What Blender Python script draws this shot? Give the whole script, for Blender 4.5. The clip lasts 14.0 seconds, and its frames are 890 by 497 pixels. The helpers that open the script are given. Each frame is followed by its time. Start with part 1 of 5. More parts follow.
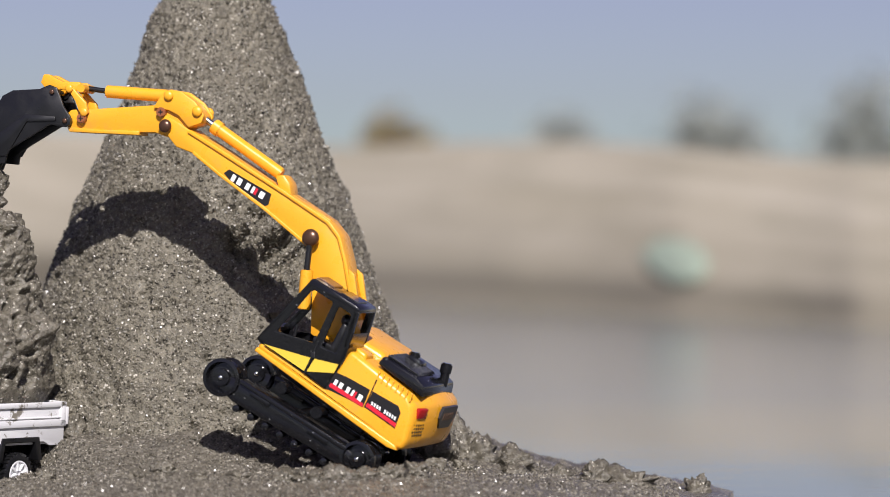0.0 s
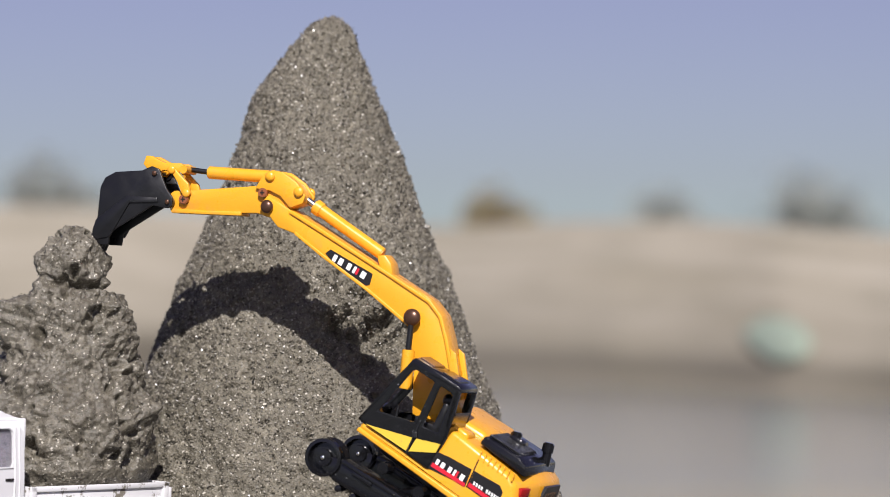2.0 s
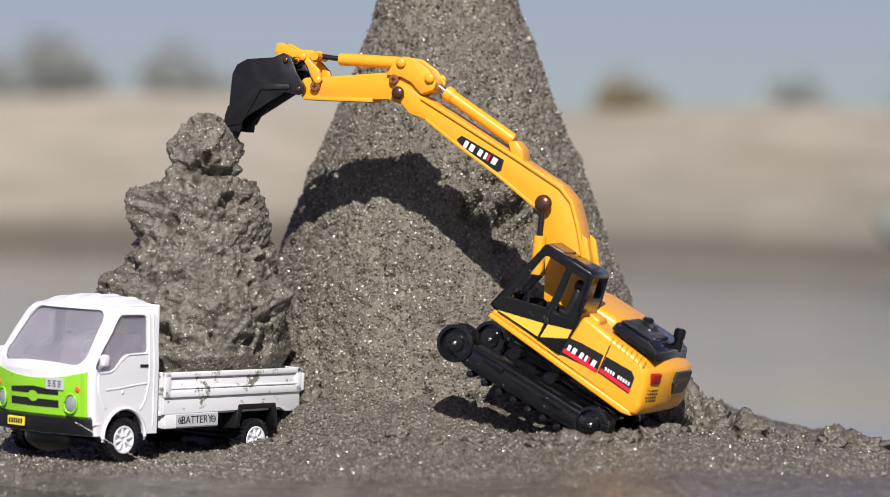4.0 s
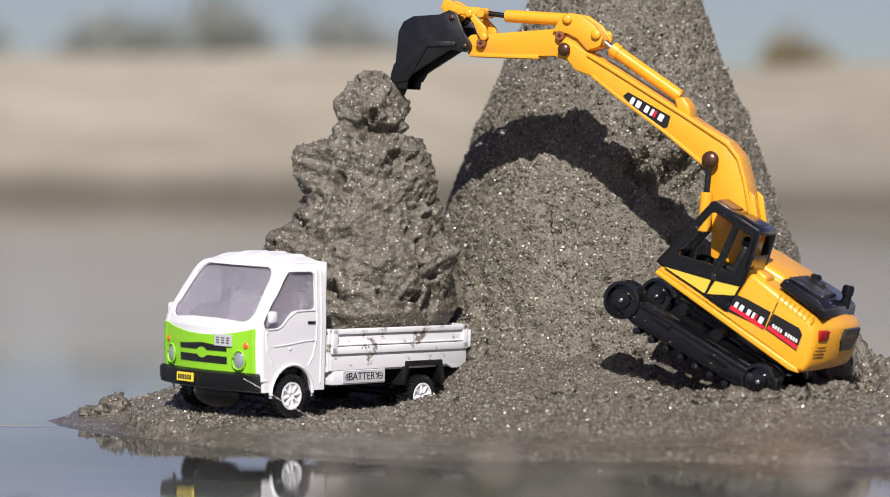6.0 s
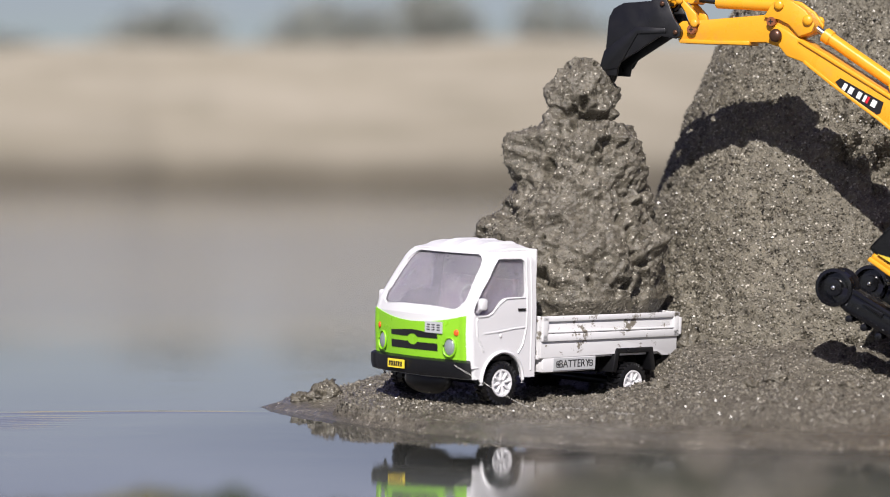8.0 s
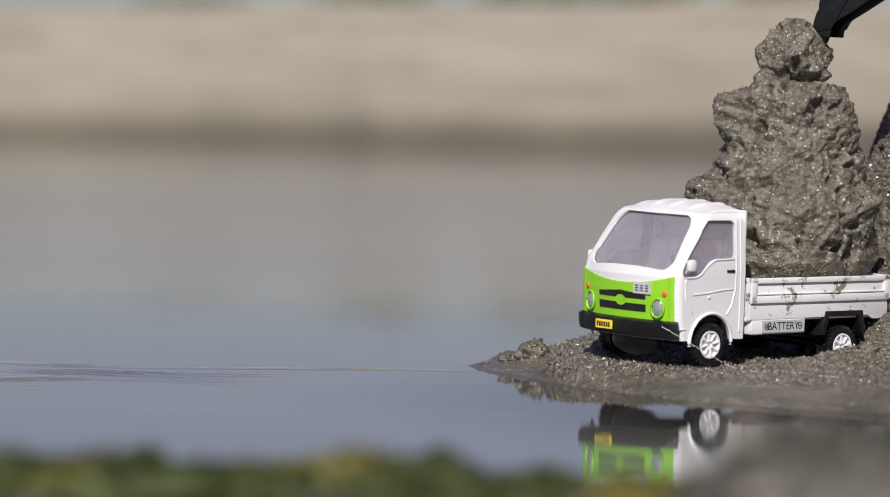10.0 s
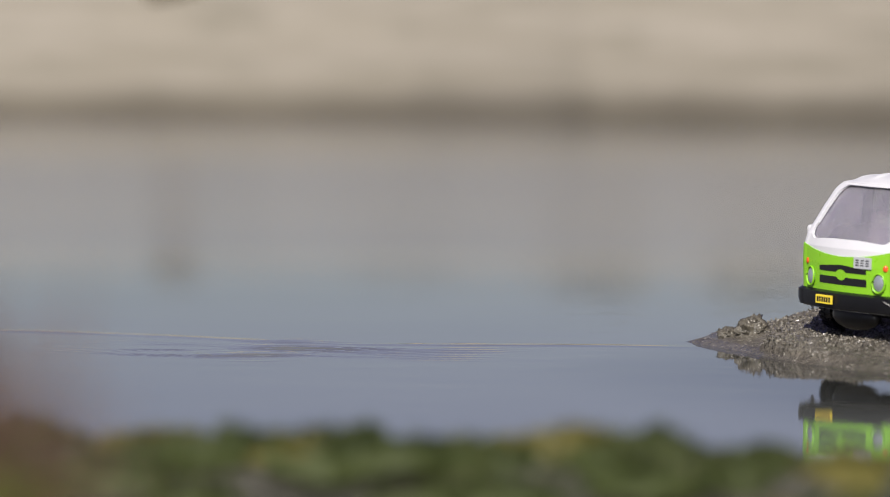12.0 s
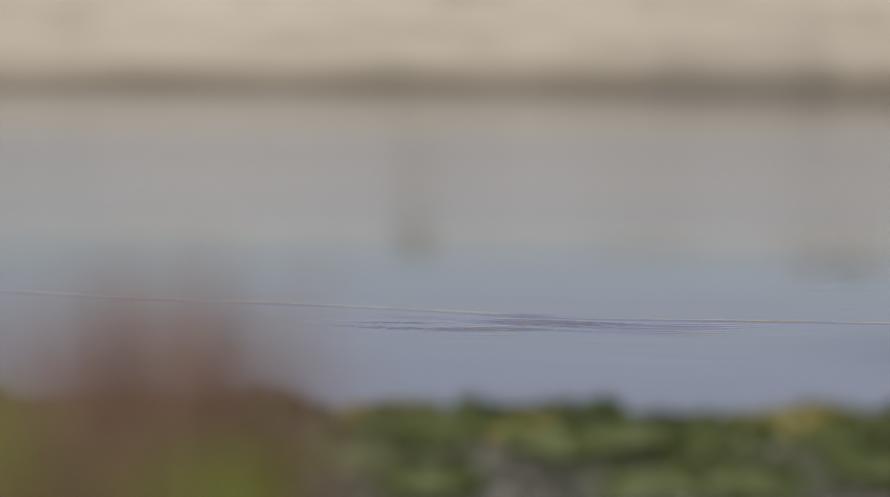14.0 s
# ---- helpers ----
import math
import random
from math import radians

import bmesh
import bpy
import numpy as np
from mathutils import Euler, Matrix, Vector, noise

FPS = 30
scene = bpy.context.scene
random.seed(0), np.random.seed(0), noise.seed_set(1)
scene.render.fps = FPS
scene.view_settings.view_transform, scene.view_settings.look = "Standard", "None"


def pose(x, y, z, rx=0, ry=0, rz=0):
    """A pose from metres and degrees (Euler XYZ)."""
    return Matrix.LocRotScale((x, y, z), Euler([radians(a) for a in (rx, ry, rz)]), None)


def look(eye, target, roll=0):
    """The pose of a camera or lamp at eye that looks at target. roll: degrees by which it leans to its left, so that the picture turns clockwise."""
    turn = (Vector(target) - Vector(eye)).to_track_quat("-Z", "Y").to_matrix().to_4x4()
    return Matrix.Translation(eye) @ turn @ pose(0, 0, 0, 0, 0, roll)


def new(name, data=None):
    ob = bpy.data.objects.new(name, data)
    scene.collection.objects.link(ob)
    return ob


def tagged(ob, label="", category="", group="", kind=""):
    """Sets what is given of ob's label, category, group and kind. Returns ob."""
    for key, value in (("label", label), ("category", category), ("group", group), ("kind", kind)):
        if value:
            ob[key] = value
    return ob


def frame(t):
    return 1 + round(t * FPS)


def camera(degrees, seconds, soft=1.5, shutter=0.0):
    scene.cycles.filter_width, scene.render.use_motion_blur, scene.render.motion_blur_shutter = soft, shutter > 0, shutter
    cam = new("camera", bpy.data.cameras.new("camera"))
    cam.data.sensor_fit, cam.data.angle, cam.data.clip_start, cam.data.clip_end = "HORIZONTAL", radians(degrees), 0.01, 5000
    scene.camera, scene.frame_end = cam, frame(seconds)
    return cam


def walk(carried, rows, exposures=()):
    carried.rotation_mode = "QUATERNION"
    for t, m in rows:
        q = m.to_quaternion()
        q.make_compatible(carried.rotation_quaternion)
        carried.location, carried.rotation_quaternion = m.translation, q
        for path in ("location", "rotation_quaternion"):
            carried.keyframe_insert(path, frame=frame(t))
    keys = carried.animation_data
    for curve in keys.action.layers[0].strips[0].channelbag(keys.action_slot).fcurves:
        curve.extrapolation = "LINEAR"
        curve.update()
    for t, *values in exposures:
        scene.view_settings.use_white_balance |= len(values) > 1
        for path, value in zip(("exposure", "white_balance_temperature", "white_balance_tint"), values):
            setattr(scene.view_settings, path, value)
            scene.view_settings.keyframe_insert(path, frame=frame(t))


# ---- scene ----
from mathutils.geometry import tessellate_polygon

# ------------------------------------------------------------------ camera
# A long lens on a low support close to the water: it only pans and tilts.
EYE = 0.0877
cam = camera(17.0, 14.0, soft=0.8)
cam.data.dof.use_dof = True
cam.data.dof.focus_distance = 1.118
cam.data.dof.aperture_fstop = 10.0
ROWS = [  # seconds, yaw, pitch, roll
    (0.0, -8.694, 0.315, 0.326),
    (0.5, -8.351, 1.167, 0.333),
    (1.0, -8.035, 1.713, 0.319),
    (1.5, -7.464, 1.926, 0.195),
    (2.0, -6.740, 1.835, 0.140),
    (2.5, -5.925, 1.236, 0.186),
    (3.0, -5.243, 0.737, 0.125),
    (5.3, -2.359, -1.272, -0.007),
    (5.5, -1.932, -1.269, -0.015),
    (6.0, -1.017, -1.188, -0.100),
    (6.5, -0.000, -1.070, -0.127),
    (7.0, 1.060, -1.071, -0.118),
    (7.5, 2.112, -1.235, -0.217),
    (8.0, 3.029, -1.423, -0.201),
    (8.2, 3.394, -1.525, -0.123),
    (10.3, 7.644, -2.323, -0.000),
    (10.5, 8.043, -2.401, -0.174),
    (11.0, 9.168, -2.492, -0.188),
    (11.5, 10.214, -2.575, -0.075),
    (12.0, 11.245, -2.659, -0.163),
    (12.5, 12.267, -2.760, -0.106),
    (13.0, 13.361, -2.869, -0.006),
    (13.5, 14.464, -2.978, -0.000),
    (14.0, 15.862, -3.143, 0.000),
]
walk(cam, [(t, pose(0, 0, EYE, 90 + pitch, 0, yaw) @ pose(0, 0, 0, 0, 0, roll)) for t, yaw, pitch, roll in ROWS],
     [(0.0, 0.12, 6240, 15), (3.0, 0.08, 6250, 15), (6.5, 0.07, 6300, 14), (8.2, 0.06, 6320, 14), (10.5, -0.22, 6350, 13), (14.0, -0.09, 6350, 13)])

# ------------------------------------------------------------------ light
SUN_HEIGHT, SUN_SIDE = 38.0, 2.0   # degrees above the horizon; degrees to the left behind the camera
world = bpy.data.worlds.new("hazy_sky")
scene.world = world
world.use_nodes = True
wn = world.node_tree.nodes
sky = wn.new("ShaderNodeTexSky")
sky.sky_type = "NISHITA"
sky.sun_disc = False
sky.sun_elevation = radians(SUN_HEIGHT)
sky.sun_rotation = radians(180 + SUN_SIDE)
sky.air_density, sky.dust_density, sky.ozone_density = 1.0, 0.9, 3.5
haze = wn.new("ShaderNodeHueSaturation")   # milky air
haze.inputs["Hue"].default_value = 0.555
haze.inputs["Saturation"].default_value = 0.80
world.node_tree.links.new(sky.outputs[0], haze.inputs["Color"])
world.node_tree.links.new(haze.outputs[0], wn["Background"].inputs[0])
wn["Background"].inputs[1].default_value = 0.066
sun = new("sun", bpy.data.lights.new("sun", "SUN"))
sun.data.energy, sun.data.angle, sun.data.color = 6.5, radians(0.53), (1.0, 0.955, 0.885)
a, b = radians(SUN_SIDE), radians(SUN_HEIGHT)
sun.matrix_world = look((-math.sin(a) * math.cos(b) * 9, -math.cos(a) * math.cos(b) * 9, math.sin(b) * 9), (0, 0, 0))

# ------------------------------------------------------------------ materials
def material(name, colour, rough=0.5, metal=0.0, spec=0.5):
    m = bpy.data.materials.new(name)
    m.use_nodes = True
    b = m.node_tree.nodes["Principled BSDF"]
    b.inputs["Base Color"].default_value = (*colour, 1)
    b.inputs["Roughness"].default_value = rough
    b.inputs["Metallic"].default_value = metal
    b.inputs["Specular IOR Level"].default_value = spec
    return m


class Nodes:
    """Short hand for a material's node tree."""

    def __init__(self, m):
        self.t = m.node_tree
        self.b = self.t.nodes["Principled BSDF"]
        self.co = self.t.nodes.new("ShaderNodeTexCoord").outputs["Object"]

    def link(self, a, b):
        self.t.links.new(a, b)

    def noise(self, scale, detail=3.0, rough=0.55, co=None):
        n = self.t.nodes.new("ShaderNodeTexNoise")
        n.inputs["Scale"].default_value, n.inputs["Detail"].default_value = scale, detail
        n.inputs["Roughness"].default_value = rough
        self.link(co or self.co, n.inputs["Vector"])
        return n.outputs["Fac"]

    def cells(self, scale):
        n = self.t.nodes.new("ShaderNodeTexVoronoi")
        n.inputs["Scale"].default_value = scale
        self.link(self.co, n.inputs["Vector"])
        return n

    def ramp(self, fac, *stops):
        r = self.t.nodes.new("ShaderNodeValToRGB")
        e = r.color_ramp.elements
        while len(e) < len(stops):
            e.new(0.5)
        for k, (p, c) in zip(e, stops):
            k.position = p
            k.color = (*c, 1) if isinstance(c, tuple) else (c, c, c, 1)
        self.link(fac, r.inputs[0])
        return r.outputs[0]

    def mix(self, fac, a, b, blend="MIX"):
        n = self.t.nodes.new("ShaderNodeMix")
        n.data_type, n.blend_type = "RGBA", blend
        for sock, v in ((n.inputs[0], fac), (n.inputs[6], a), (n.inputs[7], b)):
            if isinstance(v, tuple):
                sock.default_value = (*v, 1)
            elif isinstance(v, float):
                sock.default_value = v
            else:
                self.link(v, sock)
        return n.outputs[2]

    def stretched(self, sx, sy, sz):
        n = self.t.nodes.new("ShaderNodeMapping")
        n.inputs["Scale"].default_value = (sx, sy, sz)
        self.link(self.co, n.inputs["Vector"])
        return n.outputs[0]

    def bump(self, height, strength, distance, normal=None):
        n = self.t.nodes.new("ShaderNodeBump")
        n.inputs["Strength"].default_value, n.inputs["Distance"].default_value = strength, distance
        self.link(height, n.inputs["Height"])
        if normal:
            self.link(normal, n.inputs["Normal"])
        self.link(n.outputs[0], self.b.inputs["Normal"])
        return n.outputs[0]


def sand_material(name, dark, light, rough, grain=1500.0, relief=0.0009, wet=0.0):
    m = material(name, light, rough)
    n = Nodes(m)
    large = n.noise(38, 5, 0.6)
    mid = n.noise(grain * 0.16, 3, 0.65)
    fine = n.noise(grain * 0.5, 3, 0.7)
    base = n.mix(n.ramp(large, (0.32, 0.0), (0.68, 1.0)), dark, light)
    base = n.mix(1.0, base, n.ramp(mid, (0.30, 0.55), (0.66, 1.0)), "MULTIPLY")
    base = n.mix(1.0, base, n.ramp(fine, (0.30, 0.45), (0.62, 1.0)), "MULTIPLY")
    speck = n.cells(grain)
    sep = n.t.nodes.new("ShaderNodeSeparateColor")
    n.link(speck.outputs["Color"], sep.inputs[0])
    pick = n.ramp(sep.outputs[0], (0.0, 0.0), (0.972, 0.0), (0.98, 1.0))
    base = n.mix(pick, base, (0.42, 0.39, 0.33))
    n.link(base, n.b.inputs["Base Color"])
    n.link(n.ramp(sep.outputs[1], (0.0, max(0.12, rough - 0.3 - wet)), (0.2, rough), (0.96, rough), (1.0, 0.12)), n.b.inputs["Roughness"])
    n.bump(fine, 1.0, relief, n.bump(mid, 0.8, relief * 1.8, n.bump(speck.outputs["Distance"], 0.4, relief * 0.5)))
    return m


def plastic(name, colour, rough, dirt=(0.16, 0.14, 0.11), amount=0.35, scale=60, clean=0.60, edge=0.14):
    m = material(name, colour, rough)
    n = Nodes(m)
    tone = n.ramp(n.noise(25, 3), (0.3, 0.90), (0.7, 1.0))
    col = n.mix(1.0, colour, tone, "MULTIPLY")
    smear = n.ramp(n.noise(scale, 6, 0.7), (clean, 0.0), (clean + edge, amount))
    n.link(n.mix(smear, col, dirt), n.b.inputs["Base Color"])
    n.link(n.ramp(n.noise(180, 4), (0.3, rough * 0.75), (0.7, min(1.0, rough * 1.35))), n.b.inputs["Roughness"])
    n.bump(n.noise(900, 3), 0.12, 0.0003)
    return m


SAND = sand_material("coarse_damp_sand", (0.155, 0.138, 0.100), (0.226, 0.203, 0.152), 0.6)
MUD_LUMP = sand_material("wet_lumpy_sand", (0.13, 0.115, 0.086), (0.20, 0.18, 0.137), 0.42, 1700.0, 0.0006, 0.1)
MUD = sand_material("wet_mud", (0.128, 0.114, 0.090), (0.204, 0.183, 0.143), 0.40, 1500.0, 0.0009, 0.12)
soak = Nodes(MUD)
lift = soak.t.nodes.new("ShaderNodeSeparateXYZ")
soak.link(soak.co, lift.inputs[0])
film = soak.t.nodes.new("ShaderNodeMapRange")   # a film of water along the waterline
for k, v in ((1, -0.001), (2, 0.0045), (3, 0.42), (4, 1.0)):
    film.inputs[k].default_value = v
soak.link(lift.outputs[2], film.inputs[0])
gloss = soak.t.nodes.new("ShaderNodeMath")
gloss.operation = "MULTIPLY"
soak.link(soak.b.inputs["Roughness"].links[0].from_socket, gloss.inputs[0])
soak.link(film.outputs[0], gloss.inputs[1])
soak.link(gloss.outputs[0], soak.b.inputs["Roughness"])
ALGAE = sand_material("algae_covered_mud", (0.045, 0.05, 0.03), (0.085, 0.08, 0.06), 0.4, 900.0, 0.0008)
YELLOW = plastic("yellow_plastic", (0.73, 0.335, 0.016), 0.30, amount=0.22, scale=90, clean=0.57)
BLACK = plastic("black_plastic", (0.006, 0.006, 0.007), 0.15, (0.08, 0.07, 0.06), 0.06, 120)
bn = Nodes(BLACK)
bn.bump(bn.noise(420, 3, 0.6), 0.15, 0.0004)
DROP = material("clear_water_drop", (0.9, 0.92, 0.93), 0.03)
DROP.node_tree.nodes["Principled BSDF"].inputs["Transmission Weight"].default_value = 0.9
DROP.node_tree.nodes["Principled BSDF"].inputs["IOR"].default_value = 1.33
DULL_BLACK = plastic("dull_black_plastic", (0.007, 0.007, 0.008), 0.34, (0.09, 0.08, 0.065), 0.14)
WHITE = plastic("white_plastic", (0.66, 0.655, 0.665), 0.38, (0.42, 0.38, 0.31), 0.14)
DIRTY_WHITE = plastic("muddy_white_plastic", (0.66, 0.655, 0.66), 0.45, (0.15, 0.13, 0.097), 0.95, 170, 0.575, 0.05)
GREEN = plastic("lime_green_plastic", (0.235, 0.54, 0.02), 0.3, amount=0.1)
DECAL = material("black_decal", (0.012, 0.011, 0.012), 0.3)
DECAL_WHITE = material("white_print", (0.78, 0.78, 0.76), 0.4)
DECAL_RED = material("red_print", (0.55, 0.015, 0.03), 0.35)
DECAL_YELLOW = material("yellow_decal", (0.62, 0.43, 0.04), 0.35)
GREY_STICKER = material("silver_grey_sticker", (0.50, 0.51, 0.52), 0.4, 0.2)
PLATE_YELLOW = material("plate_yellow", (0.75, 0.58, 0.04), 0.4)
RED_LENS = material("red_lens", (0.32, 0.010, 0.010), 0.15)
ORANGE_LENS = material("orange_lens", (0.72, 0.10, 0.02), 0.2)
CLEAR_LENS = material("clear_lamp_lens", (0.36, 0.40, 0.41), 0.10, 0.5)
PALE_PLASTIC = plastic("pale_pinkish_plastic", (0.55, 0.49, 0.52), 0.45, amount=0.1)
BRONZE = material("dark_bronze_pin", (0.10, 0.05, 0.03), 0.3, 0.6)
RUSTY = material("reddish_brown_screw", (0.26, 0.085, 0.035), 0.35, 0.2)
STEEL = material("steel_screw", (0.55, 0.55, 0.53), 0.25, 1.0)
THREAD = material("white_thread", (0.75, 0.74, 0.70), 0.5)
MINT = plastic("mint_sheet", (0.29, 0.345, 0.265), 0.7)

GLASS = material("milky_lilac_pane", (0.66, 0.62, 0.72), 0.05)
gn = Nodes(GLASS)
gn.b.inputs["Transmission Weight"].default_value = 0.86
gn.b.inputs["IOR"].default_value = 1.3
drops = gn.cells(260)
gn.link(gn.mix(gn.ramp(gn.noise(90, 4), (0.42, 0.0), (0.75, 1.0)), (0.80, 0.77, 0.85), (0.92, 0.91, 0.93)), gn.b.inputs["Base Color"])
gn.bump(gn.ramp(drops.outputs["Distance"], (0.0, 1.0), (0.35, 0.0)), 0.5, 0.0004)


def bank_material():
    """Dry sand with streaks of scrub and a soaked strip along the waterline; the second coordinate is the share of the climb."""
    m = material("far_sand_bank", (0.5, 0.45, 0.37), 0.9, spec=0.1)
    n = Nodes(m)
    uv = n.t.nodes.new("ShaderNodeTexCoord").outputs["UV"]
    n.co = uv
    streak = n.noise(1.0, 4, 0.6, n.stretched(2.2, 7, 1))
    patch = n.noise(1.0, 4, 0.6, n.stretched(5.5, 8, 1))
    col = n.mix(n.ramp(streak, (0.35, 0.0), (0.65, 1.0)), (0.285, 0.256, 0.192), (0.38, 0.342, 0.272))
    col = n.mix(n.ramp(patch, (0.50, 0.0), (0.68, 0.62)), col, (0.205, 0.19, 0.14))
    sep = n.t.nodes.new("ShaderNodeSeparateXYZ")
    n.link(uv, sep.inputs[0])
    wob = n.t.nodes.new("ShaderNodeMath")
    wob.operation = "MULTIPLY_ADD"
    n.link(n.noise(1.0, 3, 0.5, n.stretched(2.5, 2, 1)), wob.inputs[0])
    wob.inputs[1].default_value = 0.06
    n.link(sep.outputs[1], wob.inputs[2])
    col = n.mix(n.ramp(wob.outputs[0], (0.12, 0.45), (0.50, 0.0)), col, (0.225, 0.203, 0.154))
    # the soaked strip dries out towards the near end of the bank
    dry = n.t.nodes.new("ShaderNodeMapRange")
    for k, v in ((1, 0.2), (2, 0.9), (3, 1.0), (4, 0.35)):
        dry.inputs[k].default_value = v
    n.link(sep.outputs[0], dry.inputs[0])
    wet = n.t.nodes.new("ShaderNodeMath")
    wet.operation = "MULTIPLY"
    n.link(n.ramp(wob.outputs[0], (0.035, 1.0), (0.11, 0.0)), wet.inputs[0])
    n.link(dry.outputs[0], wet.inputs[1])
    col = n.mix(wet.outputs[0], col, (0.120, 0.106, 0.080))
    n.link(col, n.b.inputs["Base Color"])
    return m


def water_material():
    m = material("still_shallow_water", (0.10, 0.088, 0.068), 0.03)
    n = Nodes(m)
    n.b.inputs["IOR"].default_value = 1.33
    n.link(n.mix(n.noise(6, 4), (0.112, 0.120, 0.109), (0.168, 0.176, 0.160)), n.b.inputs["Base Color"])
    # colour darkened round the sand to deepen the truck's reflection; open water stays lighter
    away = n.t.nodes.new("ShaderNodeVectorMath")
    away.operation = "DISTANCE"
    away.inputs[1].default_value = (0.07, 1.06, 0.0)
    n.link(n.co, away.inputs[0])
    uneven = n.t.nodes.new("ShaderNodeMath")
    uneven.operation = "MULTIPLY_ADD"
    n.link(n.noise(9, 4), uneven.inputs[0])
    uneven.inputs[1].default_value = 0.10
    n.link(away.outputs["Value"], uneven.inputs[2])
    shallow = n.t.nodes.new("ShaderNodeMapRange")
    shallow.interpolation_type = "SMOOTHSTEP"
    for k, v in ((1, 0.20), (2, 0.31), (3, 1.0), (4, 0.0)):
        shallow.inputs[k].default_value = v
    n.link(uneven.outputs[0], shallow.inputs[0])
    open_tone = n.b.inputs["Base Color"].links[0].from_socket
    n.link(n.mix(shallow.outputs[0], open_tone, (0.036, 0.037, 0.033)), n.b.inputs["Base Color"])
    swell = n.noise(1.0, 2, 0.5, n.stretched(14, 40, 1))
    fine = n.noise(1.0, 2, 0.5, n.stretched(60, 170, 1))
    n.bump(fine, 0.018, 0.002, n.bump(swell, 0.022, 0.004))
    # calm in the lee of the sand, ruffled by the wind further out
    sep = n.t.nodes.new("ShaderNodeSeparateXYZ")
    n.link(n.co, sep.inputs[0])
    tenth = n.t.nodes.new("ShaderNodeMath")
    tenth.operation = "MULTIPLY"
    tenth.inputs[1].default_value = 0.1
    n.link(sep.outputs[1], tenth.inputs[0])
    n.link(n.ramp(tenth.outputs[0], (0.125, 0.015), (0.20, 0.12), (0.36, 0.13), (0.80, 0.08)), n.b.inputs["Roughness"])
    return m


BANK, WATER = bank_material(), water_material()


def leaf_material(name, a, b, c):
    m = material(name, a, 0.6, spec=0.3)
    n = Nodes(m)
    g = n.t.nodes.new("ShaderNodeNewGeometry")
    n.link(n.ramp(g.outputs["Random Per Island"], (0.0, a), (0.5, b), (1.0, c)), n.b.inputs["Base Color"])
    return m


# greens paled and greyed: the haze of distance is put into the leaf colour
FOLIAGE = leaf_material("hazed_foliage", (0.16, 0.175, 0.165), (0.20, 0.215, 0.195), (0.25, 0.26, 0.235))
DRY_FOLIAGE = leaf_material("dry_foliage", (0.16, 0.12, 0.06), (0.20, 0.15, 0.07), (0.13, 0.12, 0.06))
MOSS = leaf_material("wet_moss", (0.020, 0.030, 0.010), (0.038, 0.053, 0.012), (0.065, 0.066, 0.022))
MOSS_YELLOW = leaf_material("yellowed_moss", (0.085, 0.078, 0.014), (0.12, 0.100, 0.022), (0.055, 0.068, 0.014))
GREEN_LEAF = leaf_material("fresh_green_leaf", (0.085, 0.105, 0.014), (0.13, 0.145, 0.020), (0.06, 0.08, 0.014))
DRY_GRASS = leaf_material("reddish_dry_grass", (0.085, 0.048, 0.030), (0.125, 0.074, 0.044), (0.050, 0.034, 0.027))
BARK = material("grey_bark", (0.12, 0.10, 0.08), 0.9)
GRAIN = leaf_material("sand_grains", (0.03, 0.027, 0.02), (0.13, 0.116, 0.088), (0.28, 0.258, 0.212))
GRAIN.node_tree.nodes["Principled BSDF"].inputs["Roughness"].default_value = 0.28
GRAIN.node_tree.nodes["Principled BSDF"].inputs["Specular IOR Level"].default_value = 0.5
PEBBLE = leaf_material("wet_pebbles", (0.07, 0.062, 0.055), (0.12, 0.105, 0.088), (0.24, 0.21, 0.175))
PEBBLE.node_tree.nodes["Principled BSDF"].inputs["Roughness"].default_value = 0.25


# ------------------------------------------------------------------ mesh helpers
def part(name, bm, mat, parent=None, label="", smooth=None):
    """Links a bmesh as one mesh object, under a thing or part where one is given."""
    me = bpy.data.meshes.new(name)
    bmesh.ops.recalc_face_normals(bm, faces=bm.faces)
    bm.to_mesh(me)
    bm.free()
    return mesh_part(name, me, mat, parent, label, smooth)


def mesh_part(name, me, mat, parent=None, label="", smooth=None):
    me.materials.append(mat)
    if smooth is not None:
        me.shade_smooth()
        if smooth < 180:
            me.set_sharp_from_angle(angle=radians(smooth))
    ob = new(name, me)
    ob.parent = parent
    return tagged(ob, label)


def raw(name, verts, faces):
    me = bpy.data.meshes.new(name)
    me.from_pydata([tuple(map(float, v)) for v in verts], [], [tuple(map(int, f)) for f in faces])
    me.update()
    return me


def scattered(name, centres, sizes, unit, tri, rng, ragged=0.6):
    """One mesh of many small turned solids of the same make."""
    n, k = len(centres), len(unit)
    turn = np.linalg.qr(rng.normal(size=(n, 3, 3)))[0]
    shape = unit[None] * (1.15 - ragged + ragged * rng.random((n, k)))[:, :, None]
    verts = centres[:, None, :] + np.einsum("nkj,njl->nkl", shape, turn) * sizes[:, None, None]
    faces = (np.array(tri)[None] + (np.arange(n) * k)[:, None, None]).reshape(-1, 3)
    me = bpy.data.meshes.new(name)
    me.from_pydata(verts.reshape(-1, 3), [], faces)
    me.update()
    return me


